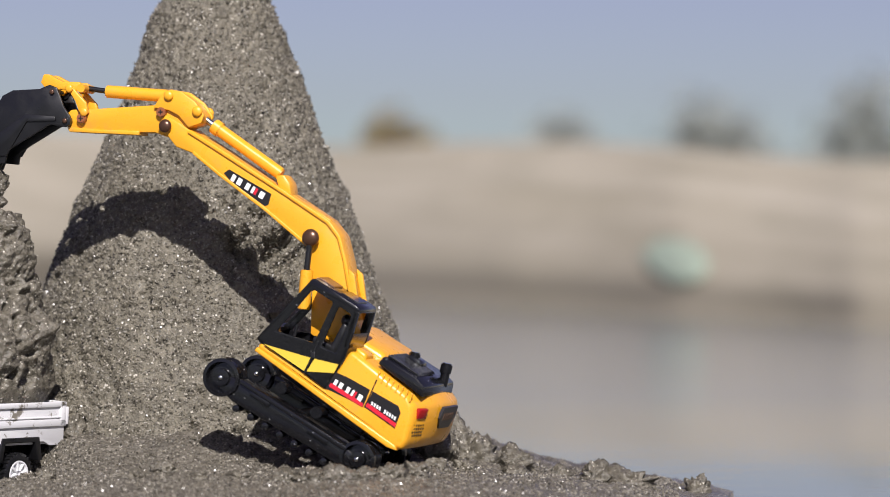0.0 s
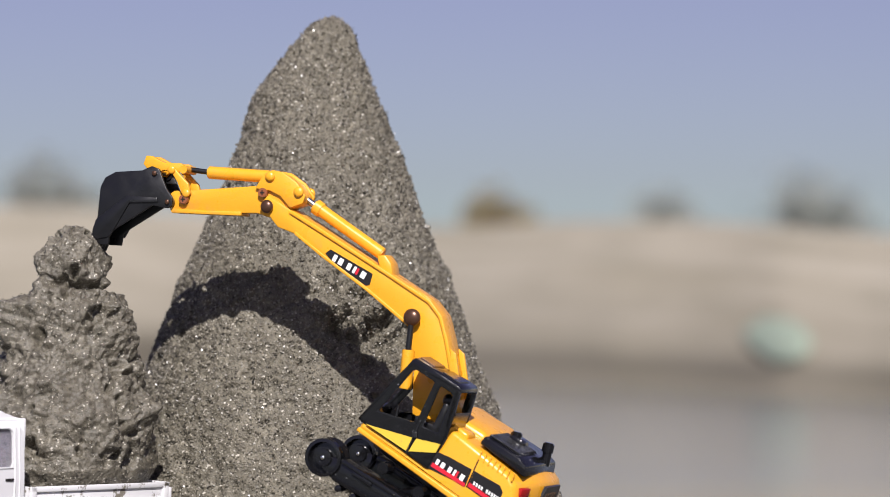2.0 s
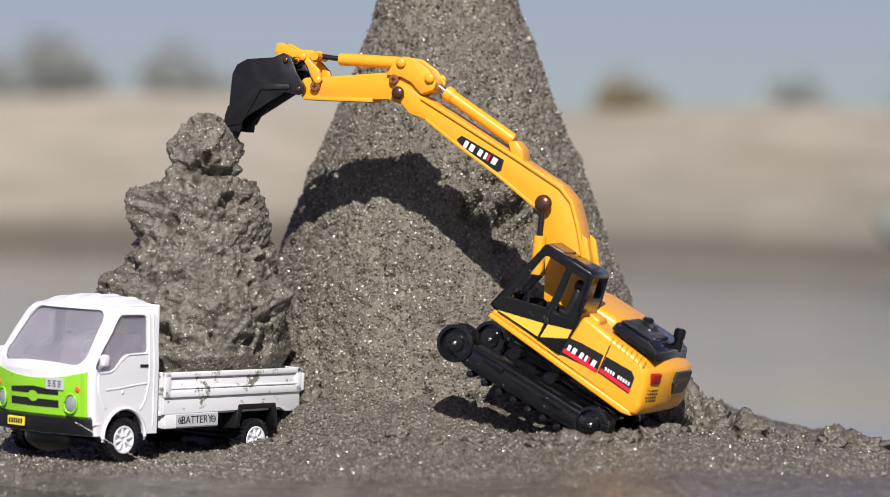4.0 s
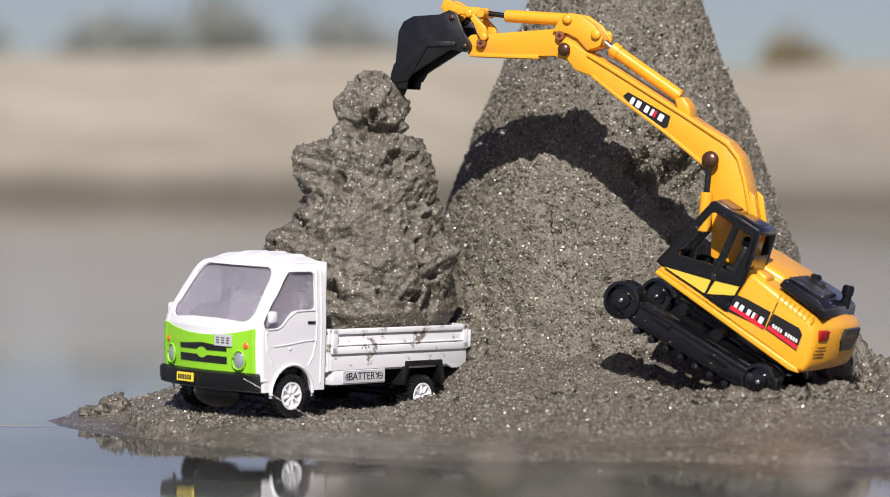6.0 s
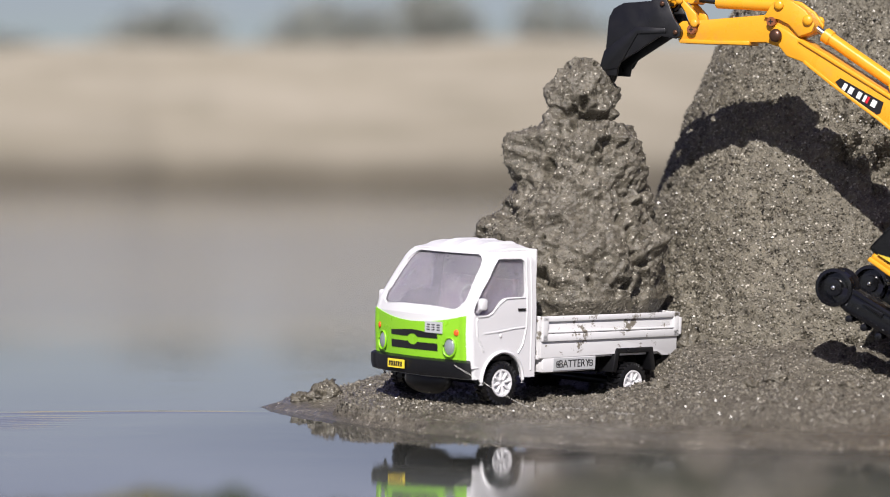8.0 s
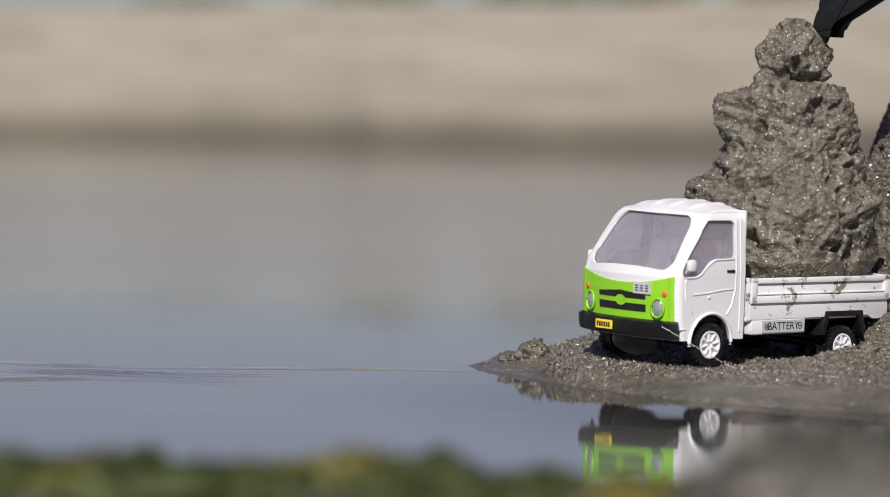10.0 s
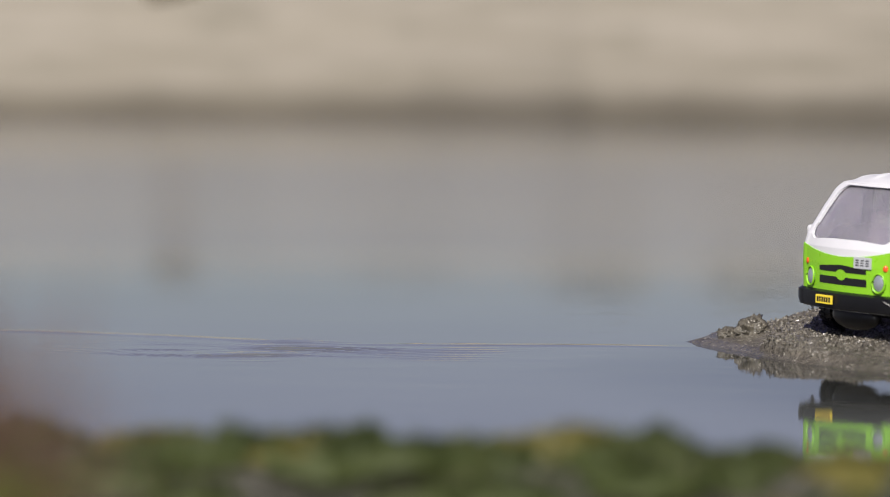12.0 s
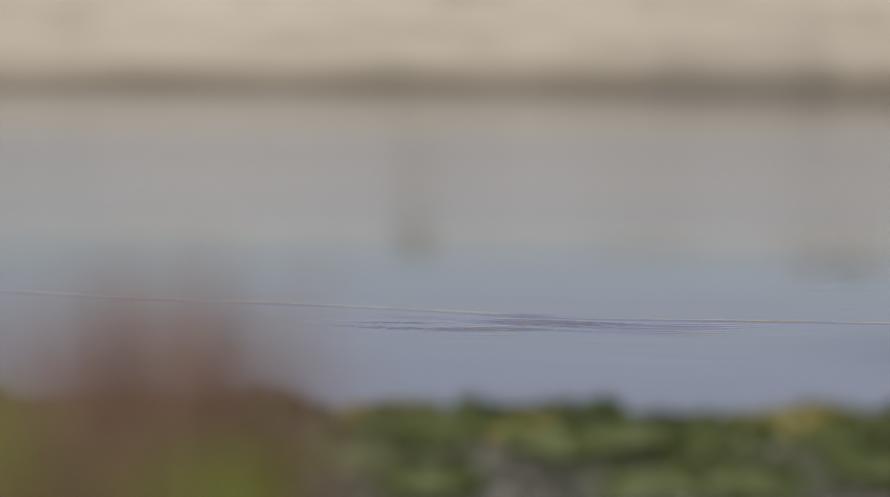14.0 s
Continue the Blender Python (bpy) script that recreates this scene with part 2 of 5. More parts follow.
def plate(outer, holes, y0, y1, bm=None):
    """A plate in the x-z plane with holes in it, from y0 to y1."""
    bm = bm or bmesh.new()
    loops = [[Vector((x, z, 0)) for x, z in lp] for lp in (outer, *holes)]
    flat = [p for lp in loops for p in lp]
    lo = [bm.verts.new((p.x, y0, p.y)) for p in flat]
    hi = [bm.verts.new((p.x, y1, p.y)) for p in flat]
    for tri in tessellate_polygon(loops):
        bm.faces.new([lo[i] for i in tri])
        bm.faces.new([hi[i] for i in reversed(tri)])
    k = 0
    for lp in loops:
        c = len(lp)
        for i in range(c):
            j = (i + 1) % c
            bm.faces.new((lo[k + i], lo[k + j], hi[k + j], hi[k + i]))
        k += c
    bmesh.ops.recalc_face_normals(bm, faces=bm.faces)
    bmesh.ops.bevel(bm, geom=[e for e in bm.edges if e.calc_face_angle(0) > 0.9], offset=0.0004, segments=2, affect="EDGES")
    return bm


def slab(poly, y0, y1, bevel=0.0, bm=None, segments=2):
    """A polygon of the x-z plane as a solid from y0 to y1 with rounded edges."""
    own = bmesh.new()
    lo = [own.verts.new((x, y0, z)) for x, z in poly]
    hi = [own.verts.new((x, y1, z)) for x, z in poly]
    own.faces.new(lo)
    own.faces.new(hi[::-1])
    for i in range(len(poly)):
        j = (i + 1) % len(poly)
        own.faces.new((lo[i], lo[j], hi[j], hi[i]))
    if bevel:
        bmesh.ops.recalc_face_normals(own, faces=own.faces)
        edges = [e for e in own.edges if e.calc_face_angle(0) > 0.4]
        bmesh.ops.bevel(own, geom=edges, offset=bevel, segments=segments, affect="EDGES", profile=0.5, clamp_overlap=True)
    return merge(bm, own)


def merge(bm, own):
    if bm is None:
        return own
    me = bpy.data.meshes.new("join")
    own.to_mesh(me)
    own.free()
    bm.from_mesh(me)
    bpy.data.meshes.remove(me)
    return bm


def box(x0, x1, y0, y1, z0, z1, bevel=0.0, bm=None):
    return slab([(x0, z0), (x1, z0), (x1, z1), (x0, z1)], y0, y1, bevel, bm)


def rod(p, q, r, bm=None, r2=None, sides=16, bevel=0.0):
    """A cylinder or cone from p to q."""
    own = bmesh.new()
    p, q = Vector(p), Vector(q)
    d = q - p
    bmesh.ops.create_cone(own, cap_ends=True, segments=sides, radius1=r, radius2=r if r2 is None else r2, depth=d.length)
    if bevel:
        bmesh.ops.bevel(own, geom=[e for e in own.edges if e.calc_face_angle(0) > 1.0], offset=bevel, segments=2, affect="EDGES")
    bmesh.ops.transform(own, matrix=Matrix.Translation((p + q) / 2) @ d.to_track_quat("Z", "Y").to_matrix().to_4x4(), verts=own.verts)
    return merge(bm, own)


def ball(c, r, bm=None, scale=(1, 1, 1), cuts=12):
    own = bmesh.new()
    bmesh.ops.create_uvsphere(own, u_segments=cuts * 2, v_segments=cuts, radius=r)
    bmesh.ops.transform(own, matrix=Matrix.Translation(c) @ Matrix.Diagonal((*scale, 1)), verts=own.verts)
    return merge(bm, own)


def lathe_y(profile, cx, cz, bm=None, sides=40):
    """Turns (radius, y) pairs round the y axis through (cx, cz)."""
    own = bmesh.new()
    rings = []
    for r, y in profile:
        rings.append([own.verts.new((cx + r * math.cos(2 * math.pi * i / sides), y, cz + r * math.sin(2 * math.pi * i / sides))) for i in range(sides)])
    for a, b in zip(rings, rings[1:]):
        for i in range(sides):
            j = (i + 1) % sides
            own.faces.new((a[i], a[j], b[j], b[i]))
    own.faces.new(rings[0])
    own.faces.new(rings[-1][::-1])
    return merge(bm, own)


def tube(points, r, sides=6):
    """A thin round line through points."""
    bm = bmesh.new()
    last = None
    pts = [Vector(p) for p in points]
    for i, p in enumerate(pts):
        d = (pts[min(i + 1, len(pts) - 1)] - pts[max(i - 1, 0)]).normalized()
        q = d.to_track_quat("Z", "Y")
        ring = [bm.verts.new(p + q @ Vector((r * math.cos(2 * math.pi * k / sides), r * math.sin(2 * math.pi * k / sides), 0))) for k in range(sides)]
        if last:
            for k in range(sides):
                bm.faces.new((last[k], last[(k + 1) % sides], ring[(k + 1) % sides], ring[k]))
        last = ring
    return bm


def writing(name, text, size, mat, parent, m, thick=0.00005):
    """Raised print with the built-in font; m places its x-y plane."""
    cu = bpy.data.curves.new(name, "FONT")
    cu.body, cu.size, cu.extrude, cu.align_x, cu.align_y = text, size, thick, "CENTER", "CENTER"
    tmp = bpy.data.objects.new(name, cu)
    scene.collection.objects.link(tmp)
    bpy.context.view_layer.update()
    me = bpy.data.meshes.new_from_object(tmp)
    bpy.data.objects.remove(tmp)
    ob = mesh_part(name, me, mat, parent)
    ob.matrix_local = m
    return ob


def mm(pairs):
    return [(x / 1000, z / 1000) for x, z in pairs]


def smooth(t):
    t = min(1.0, max(0.0, t))
    return t * t * (3 - 2 * t)


def curve_at(table, x):
    xs, ys = zip(*table)
    return float(np.interp(x, xs, ys))


def rough_noise(p, scale, octaves=4):
    return noise.fractal(Vector(p) * scale, 0.9, 2.1, octaves)


# ------------------------------------------------------------------ setting: water, far bank
LEVEL = -0.0022   # the water's surface


def grid_mesh(name, xs, ys, height):
    nx, ny = len(xs), len(ys)
    verts = [(x, y, height(x, y)) for y in ys for x in xs]
    faces = [(j * nx + i, j * nx + i + 1, (j + 1) * nx + i + 1, (j + 1) * nx + i) for j in range(ny - 1) for i in range(nx - 1)]
    return raw(name, verts, faces)


def ripple_height(x, y):
    """Nearly flat water, with a band of short wind ripples beside the tip of the sand."""
    x, y = x / 1.031, y / 1.031
    along = smooth((-0.11 - x) / 0.05)
    line = 1.085 + 0.26 * max(0.0, -0.255 - x) + 0.004 * math.sin(x * 31)
    h = 0.00038 * math.exp(-((y - line) / 0.0040) ** 2) * along * (0.6 + 0.6 * noise.noise(Vector((x * 30, 0, 0))))
    patch = math.exp(-(((x + 0.275) / 0.058) ** 2)) * math.exp(-(((y - 1.050) / 0.036) ** 2))
    n = noise.noise(Vector((x * 22, y * 60, 4)))
    h += 0.00075 * patch * (0.5 + n) * math.sin((y + 0.02 * math.sin(x * 40) + 0.006 * n) * 820)
    return h


def build_water():
    xs = np.concatenate([[-900, -300, -60, -15, -4, -1.2], np.linspace(-0.6, 0.34, 240), [1.2, 4, 15, 60, 300, 900]])
    ys = np.concatenate([[-400, -80, -15, -3, -0.5, 0.2, 0.5], np.linspace(0.7, 1.5, 420), [1.8, 2.5, 4, 7, 12, 20, 34, 60, 130, 400]])
    me = grid_mesh("water", xs, ys, ripple_height)
    ob = mesh_part("water", me, WATER, smooth=180)
    ob.location.z = LEVEL
    tagged(ob, "still grey-blue shallow water with faint ripples", "water", kind="structure")


SHORE = ((-90, 90), (-40, 60), (-24.5, 40), (-12, 24), (-8.5, 18), (-2.5, 14), (5, 9.0), (10, 6.6), (13.1, 5.4), (16.6, 4.5), (30, 3.6), (60, 3.0), (90, 3.0))
TOP = ((-90, 4), (-40, 3.4), (-24.5, 2.25), (-12, 1.42), (-8.5, 1.12), (-2.5, 0.90), (5, 0.58), (10, 0.43), (13.1, 0.36), (16.6, 0.30), (30, 0.25), (90, 0.25))
BANK_END = 1.3


def bank_height(x, y):
    a, r = math.degrees(math.atan2(x, y)), math.hypot(x, y)
    d = curve_at(SHORE, a) * (1 + 0.012 * math.sin(a * 0.5) + 0.004 * math.sin(a * 1.3))
    top = curve_at(TOP, a) * (1 + 0.02 * math.sin(a * 0.6 + 1))
    t = r / d - 1
    if t < 0:
        return max(-0.6, t * 0.6)
    climb = min(1.0, t / (BANK_END - 1))
    share = 0.10 * smooth(climb / 0.04) + 0.90 * climb ** 0.85
    return top * share * (1 + 0.05 * noise.noise(Vector((a * 0.22, climb * 4, 0))) * climb) + max(0, r - d * BANK_END) * 0.004


def build_bank():
    angles = np.concatenate([np.linspace(-90, -28, 16), np.linspace(-27, 20, 190), np.linspace(21, 90, 16)])
    steps = np.concatenate([[0.9, 0.97], np.linspace(1.0, BANK_END, 46), [1.36, 1.5, 2, 4, 12, 40, 150]])
    verts, faces, uv = [], [], []
    for q in steps:
        for a in angles:
            d = curve_at(SHORE, a) * (1 + 0.012 * math.sin(a * 0.5) + 0.004 * math.sin(a * 1.3)) * q
            x, y = d * math.sin(radians(a)), d * math.cos(radians(a))
            verts.append((x, y, bank_height(x, y)))
            uv.append((a / 10, min(1.2, (q - 1) / (BANK_END - 1))))
    n = len(angles)
    for j in range(len(steps) - 1):
        for i in range(n - 1):
            faces.append((j * n + i, j * n + i + 1, (j + 1) * n + i + 1, (j + 1) * n + i))
    me = raw("ground", verts, faces)
    layer = me.uv_layers.new(name="along_and_up")
    for loop in me.loops:
        layer.data[loop.index].uv = uv[loop.vertex_index]
    ob = mesh_part("ground", me, BANK, smooth=180)
    tagged(ob, "pale beige sand bank with a dark wet edge across the water", "sand bank", kind="structure")
    # the near shore behind the camera closes the place
    xs = np.concatenate([[-900, -200, -40, -10], np.linspace(-3, 3, 40), [10, 40, 200, 900]])
    ys = np.array([-1500, -300, -60, -20, -8, -4, -2.5, -1.6, -1.0, -0.7])
    ob = mesh_part("ground", grid_mesh("ground", xs, ys, lambda x, y: -0.02 + 0.05 * (-0.8 - y) / (1 + 0.05 * abs(y)) + 0.02 * math.sin(x * 3)), MUD, smooth=180)
    tagged(ob, "sandy near shore behind the water's edge", "sand bank", kind="structure")


def leaf_cloud(name, blobs, count, size, mat, parent, seed, loose=0.0):
    """Many small leaf quads scattered through uneven lobes."""
    rng = random.Random(seed)
    verts, faces = [], []
    for _ in range(count):
        c, r = rng.choice(blobs)
        d = Vector((rng.gauss(0, 1), rng.gauss(0, 1), rng.gauss(0, 1))).normalized()
        p = Vector(c) + Vector((d.x * r[0], d.y * r[1], d.z * r[2])) * (0.55 - 0.3 * loose + (0.5 + 0.75 * loose) * rng.random())
        q = Euler((rng.random() * 6.3, rng.random() * 6.3, rng.random() * 6.3)).to_quaternion()
        s = size * (0.6 + 0.8 * rng.random())
        k = len(verts)
        verts += [p + q @ Vector(v) for v in ((-s, 0, 0), (0, -s * 0.45, s * 0.1), (s, 0, 0), (0, s * 0.45, s * 0.1))]
        faces.append((k, k + 1, k + 2, k + 3))
    return mesh_part(name, raw(name, verts, faces), mat, parent)


def crest(u, y):
    """The height of the bank's rim as it is seen against a place further off."""
    a = math.degrees(math.atan((u - 784) / 5246))
    return curve_at(TOP, a)


def build_bush(x, y, width, height, rim, mat, label, seed):
    rng = random.Random(seed)
    z = bank_height(x, y) - 0.02
    height += max(0.0, EYE + (rim - EYE) * y / (curve_at(SHORE, math.degrees(math.atan2(x, y))) * BANK_END) - z)
    base = new("bush")
    base.matrix_world = pose(x, y, z)
    bm = bmesh.new()
    rod((0, 0, -0.1), (0.1, 0, height * 0.55), 0.09, bm, 0.04, 8)
    for k in range(5):
        a = k * 1.26 + rng.random()
        rod((0.03, 0, height * 0.2), (math.cos(a) * width * 0.3, math.sin(a) * width * 0.3, height * (0.45 + 0.3 * rng.random())), 0.045, bm, 0.012, 6)
    part("trunk", bm, BARK, base)
    lobes = []
    for k in range(9):
        a = rng.random() * 6.28
        u = rng.random() ** 0.6
        lobes.append(((math.cos(a) * width * 0.36 * u, math.sin(a) * width * 0.3 * u, height * (0.28 + 0.5 * rng.random() * (1.1 - u))),
                      (width * (0.14 + 0.1 * rng.random()), width * 0.18, height * (0.14 + 0.1 * rng.random()))))
    leaf_cloud("crown", lobes, 2300, 0.055, mat, base, seed + 1, 1.0)
    tagged(base, label, "bush", "bushes on the far bank")


def build_far_side():
    build_bank()
    at = lambda u, y: (u - 784) / 5246 * y
    for u, width, height, mat, label in (
            (2096, 1.7, 1.25, FOLIAGE, "tall green bush on the far bank in haze-paled colour"),
            (2375, 1.6, 1.35, FOLIAGE, "tall green bush on the far bank in haze-paled colour"),
            (1512, 0.95, 0.70, DRY_FOLIAGE, "dry yellow-brown bush on the far bank"),
            (1790, 1.30, 0.55, FOLIAGE, "low wide green bush on the far bank"),
            (720, 1.7, 0.75, FOLIAGE, "low wide green bush on the far bank"),
            (480, 1.2, 1.15, FOLIAGE, "tall green bush on the far bank in haze-paled colour"),
            (330, 1.5, 0.75, FOLIAGE, "low wide green bush on the far bank"),
            (20, 1.6, 0.8, FOLIAGE, "low wide green bush on the far bank"),
            (-330, 1.4, 0.25, FOLIAGE, "low wide green bush on the far bank")):
        # each stands a little behind the crest of the bank
        y = 30 + (u % 7) * 0.4
        build_bush(at(u, y), y, width, height, crest(u, y), mat, label, int(u) + 900)
    for u, q, w in ((-765, 1.18, 0.7),):
        d = curve_at(SHORE, math.degrees(math.atan((u - 784) / 5246))) * q
        build_bush(at(u, d), d, w, w * 0.55, 0.0, DRY_FOLIAGE, "small dry scrub on the face of the sand bank", int(u) + 4000)
    # a mint green sheet spread on the slope above the far waterline
    middle = math.degrees(math.atan2(2016 - 784, 5246))
    bm = bmesh.new()
    bmesh.ops.create_icosphere(bm, subdivisions=4, radius=1)
    r0 = curve_at(SHORE, middle) * 1.035
    cx, cy = r0 * math.sin(radians(middle)), r0 * math.cos(radians(middle))
    for v in bm.verts:
        n = rough_noise(v.co, 1.6, 3)
        a = middle - 0.06 + 0.64 * v.co.x * (1 + 0.12 * n)
        r = curve_at(SHORE, a) * (1 + (BANK_END - 1) * (0.125 + 0.095 * v.co.y * (1 + 0.12 * n)))
        x, y = r * math.sin(radians(a)), r * math.cos(radians(a))
        v.co = Vector((x - cx, y - cy, bank_height(x, y) + 0.008 + 0.010 * v.co.z + 0.003 * n))
    ob = part("tarpaulin", bm, MINT, smooth=50)
    ob.matrix_world = pose(cx, cy, 0)
    tagged(ob, "crumpled pale mint green sheet on the wet sand", "tarpaulin")


# ------------------------------------------------------------------ setting: the sand island
CONE_X, CONE_Y = 0.0933, 1.22
TRUCK_X, TRUCK_Y = -0.0495 - 0.731 * 0.0245, 1.065 + 0.682 * 0.0245
FRONT = ((-0.132, 1.1542), (-0.1062, 1.1067), (-0.0835, 1.0655), (-0.043, 1.016), (0.0126, 0.983), (0.0925, 0.9789), (0.1532, 0.9583), (0.2268, 0.9665), (0.2701, 1.0696), (0.2938, 1.1624))
BACK = ((-0.132, 1.1522), (-0.1031, 1.2192), (-0.0515, 1.281), (0.0515, 1.3738), (0.1546, 1.3945), (0.2268, 1.312), (0.2784, 1.1986), (0.2938, 1.1522))
CREST = ((-0.128, 0.003), (-0.10, 0.0072), (-0.085, 0.0105), (-0.06, 0.0100), (-0.037, 0.0065), (0.0, 0.0062), (0.02, 0.0080), (0.05, 0.0122), (0.14, 0.0128), (0.2, 0.009), (0.24, 0.005), (0.285, 0.002))


def land_height(x, y):
    yf, yb = curve_at(FRONT, x), curve_at(BACK, x)
    d = min(y - yf, yb - y)
    if x < -0.1245:
        d = min(d, (x + 0.1245) * 0.9)
    if x > 0.285:
        d = min(d, (0.285 - x) * 0.5)
    wob = 0.0025 * noise.noise(Vector((x * 45, y * 45, 0)))
    d += wob
    if d < 0:
        return max(-0.03, d * 0.35)
    crest = curve_at(CREST, x)
    z = crest * (0.25 * min(1, d / 0.03) + 0.75 * smooth(d / 0.105))
    r = math.hypot(x - CONE_X, y - CONE_Y)
    skirt = 0.026 - (r - 0.08) * 0.36
    skirt *= smooth((y - yf) / 0.08)
    inland = smooth((y - yf - 0.075) / 0.03)
    z = max(z, skirt) + 0.0015 * math.exp(-((z - skirt) / 0.004) ** 2) * inland
    # ground pressed flat under the truck
    px, py = x - TRUCK_X, y - TRUCK_Y
    fx, fy = px * -0.682 + py * -0.731, px * 0.731 + py * -0.682
    under = smooth((0.034 - fx) / 0.016) * smooth((fx + 0.112) / 0.012) * smooth((0.040 - fy) / 0.012) * smooth((fy + 0.034) / 0.008)
    z += ((0.0034 + (0.0222 - fy) * 0.042 + min(0.0, fx + 0.03) * 0.02) - z) * under * 0.95
    z += inland * (0.0024 * rough_noise((x, y, 3), 60, 4) + 0.0012 * rough_noise((x, y, 9), 240, 3))
    z += (1 - inland) * 0.0008 * rough_noise((x, y, 5), 80, 4) * min(1, d / 0.02)
    # crumbly crust, smoothed where water stands on it
    z += 0.0011 * smooth((d - 0.016) / 0.035) * noise.noise(Vector((x * 420, y * 420, 2))) * (0.5 + 0.7 * rough_noise((x, y, 7), 70, 2))
    return z


def cone_radius(z):
    return curve_at(((0.0, 0.099), (0.019, 0.0885), (0.073, 0.0703), (0.113, 0.0550), (0.1375, 0.0440), (0.162, 0.0350), (0.19, 0.0228), (0.203, 0.0165), (0.212, 0.0115), (0.2185, 0.0072), (0.2215, 0.0035), (0.2225, 0.0)), z)


def build_land():
    xs, ys = np.linspace(-0.17, 0.33, 520), np.concatenate([np.linspace(0.86, 1.16, 380), np.linspace(1.163, 1.42, 70)])
    ob = mesh_part("sand_island", grid_mesh("sand_island", xs, ys, land_height), MUD, smooth=180)
    tagged(ob, "low island of wet grey-brown sand in the water", "sand", kind="structure")
    return ob


def build_cone():
    rows, cols = 330, 540
    verts, faces = [], []
    for j in range(rows + 1):
        z = 0.2225 * j / rows
        r0 = cone_radius(z)
        lean = curve_at(((0, -0.0032), (0.10, -0.0028), (0.16, -0.0016), (0.19, -0.0010), (0.205, 0.0012), (0.2225, 0.0040)), z)
        for i in range(cols):
            a = 2 * math.pi * i / cols
            d = Vector((math.cos(a), math.sin(a), 0))
            p = d * r0 + Vector((0, 0, z))
            n = 0.0011 * rough_noise(p, 45, 3) + 0.0010 * rough_noise(p, 210, 4) + 0.0009 * noise.noise(p * 620)
            pit = rough_noise(p + Vector((4, 2, 9)), 105, 3)
            n -= 0.0022 * smooth((pit - 0.45) / 0.25) * (0.35 + 0.65 * smooth((0.14 - z) / 0.06))
            # the dug-out patch behind the boom
            q = (p - Vector((0.018, -0.052, 0.098)))
            dig = math.exp(-(q.length / 0.019) ** 2)
            n += dig * (0.016 * rough_noise(p, 105, 4) - 0.001)
            # fuller shoulder towards the truck, below the tip
            n += 0.0034 * math.exp(-((z - 0.186) / 0.017) ** 2) * max(0.0, -d.x) ** 2
            # knob on the outline
            n += 0.003 * math.exp(-((p - Vector((0.053, 0.0, 0.115))).length / 0.004) ** 2)
            w = p + d * n * min(1, r0 / 0.01)
            verts.append((w.x + lean, w.y, w.z + 0.4 * n * min(1, r0 / 0.01)))
    for j in range(rows):
        for i in range(cols):
            k = (i + 1) % cols
            faces.append((j * cols + i, j * cols + k, (j + 1) * cols + k, (j + 1) * cols + i))
    cone = new("sand_cone")
    cone.matrix_world = pose(CONE_X, CONE_Y, 0.0)
    me = raw("sand", verts, faces)
    mesh_part("sand", me, SAND, cone, smooth=180)
    grains_on("loose_sand", me, 75000, 0.00026, 0.00080, cone, 3, lambda c: c[1] < 0.02)
    grains_on("crumbled_sand", me, 600, 0.0008, 0.0016, cone, 4, lambda c: c[1] < 0.03, SAND)
    return tagged(cone, "tall steep cone of coarse damp grey-brown sand", "sand pile")


OCTA = np.array(((1, 0, 0), (-1, 0, 0), (0, 1, 0), (0, -1, 0), (0, 0, 1), (0, 0, -1)), float)
OCTA_FACES = ((0, 2, 4), (2, 1, 4), (1, 3, 4), (3, 0, 4), (2, 0, 5), (1, 2, 5), (3, 1, 5), (0, 3, 5))


def faces_of(me):
    n = len(me.polygons)
    pts, area, nor = np.empty(n * 3), np.empty(n), np.empty(n * 3)
    me.polygons.foreach_get("center", pts)
    me.polygons.foreach_get("area", area)
    me.polygons.foreach_get("normal", nor)
    return pts.reshape(-1, 3), area, nor.reshape(-1, 3)


def grains_on(name, me, count, lo, hi, parent, seed, keep, mat=None):
    """Loose grains: small uneven octahedra half sunk into a surface."""
    rng = np.random.default_rng(seed)
    pts, area, _ = faces_of(me)
    good = np.array([keep(p) for p in pts])
    pts, area = pts[good], area[good]
    pick = rng.choice(len(pts), count, p=area / area.sum())
    size = lo + (hi - lo) * rng.random(count) ** 2.2
    me = scattered(name, pts[pick] + rng.normal(size=(count, 3)) * 0.0003, size, OCTA, OCTA_FACES, rng)
    return tagged(mesh_part(name, me, mat or GRAIN, parent), "", kind="stuff")


def lump(name, c, size, seed, mat, label, squash=0.6, detail=5):
    bm = bmesh.new()
    bmesh.ops.create_icosphere(bm, subdivisions=detail, radius=1)
    off = Vector((seed * 3.1, seed * 1.7, 0))
    for v in bm.verts:
        p = v.co.copy()
        n = 0.45 * rough_noise(p + off, 1.6, 4) + 0.30 * rough_noise(p + off, 5, 4)
        v.co = Vector((p.x * size[0], p.y * size[1], p.z * size[2])) * (1 + n)
    ob = part(name, bm, mat, smooth=180)
    ob.matrix_world = pose(*c, 0, 0, seed * 40)
    return tagged(ob, label, "sand clod", "clods on the sand")


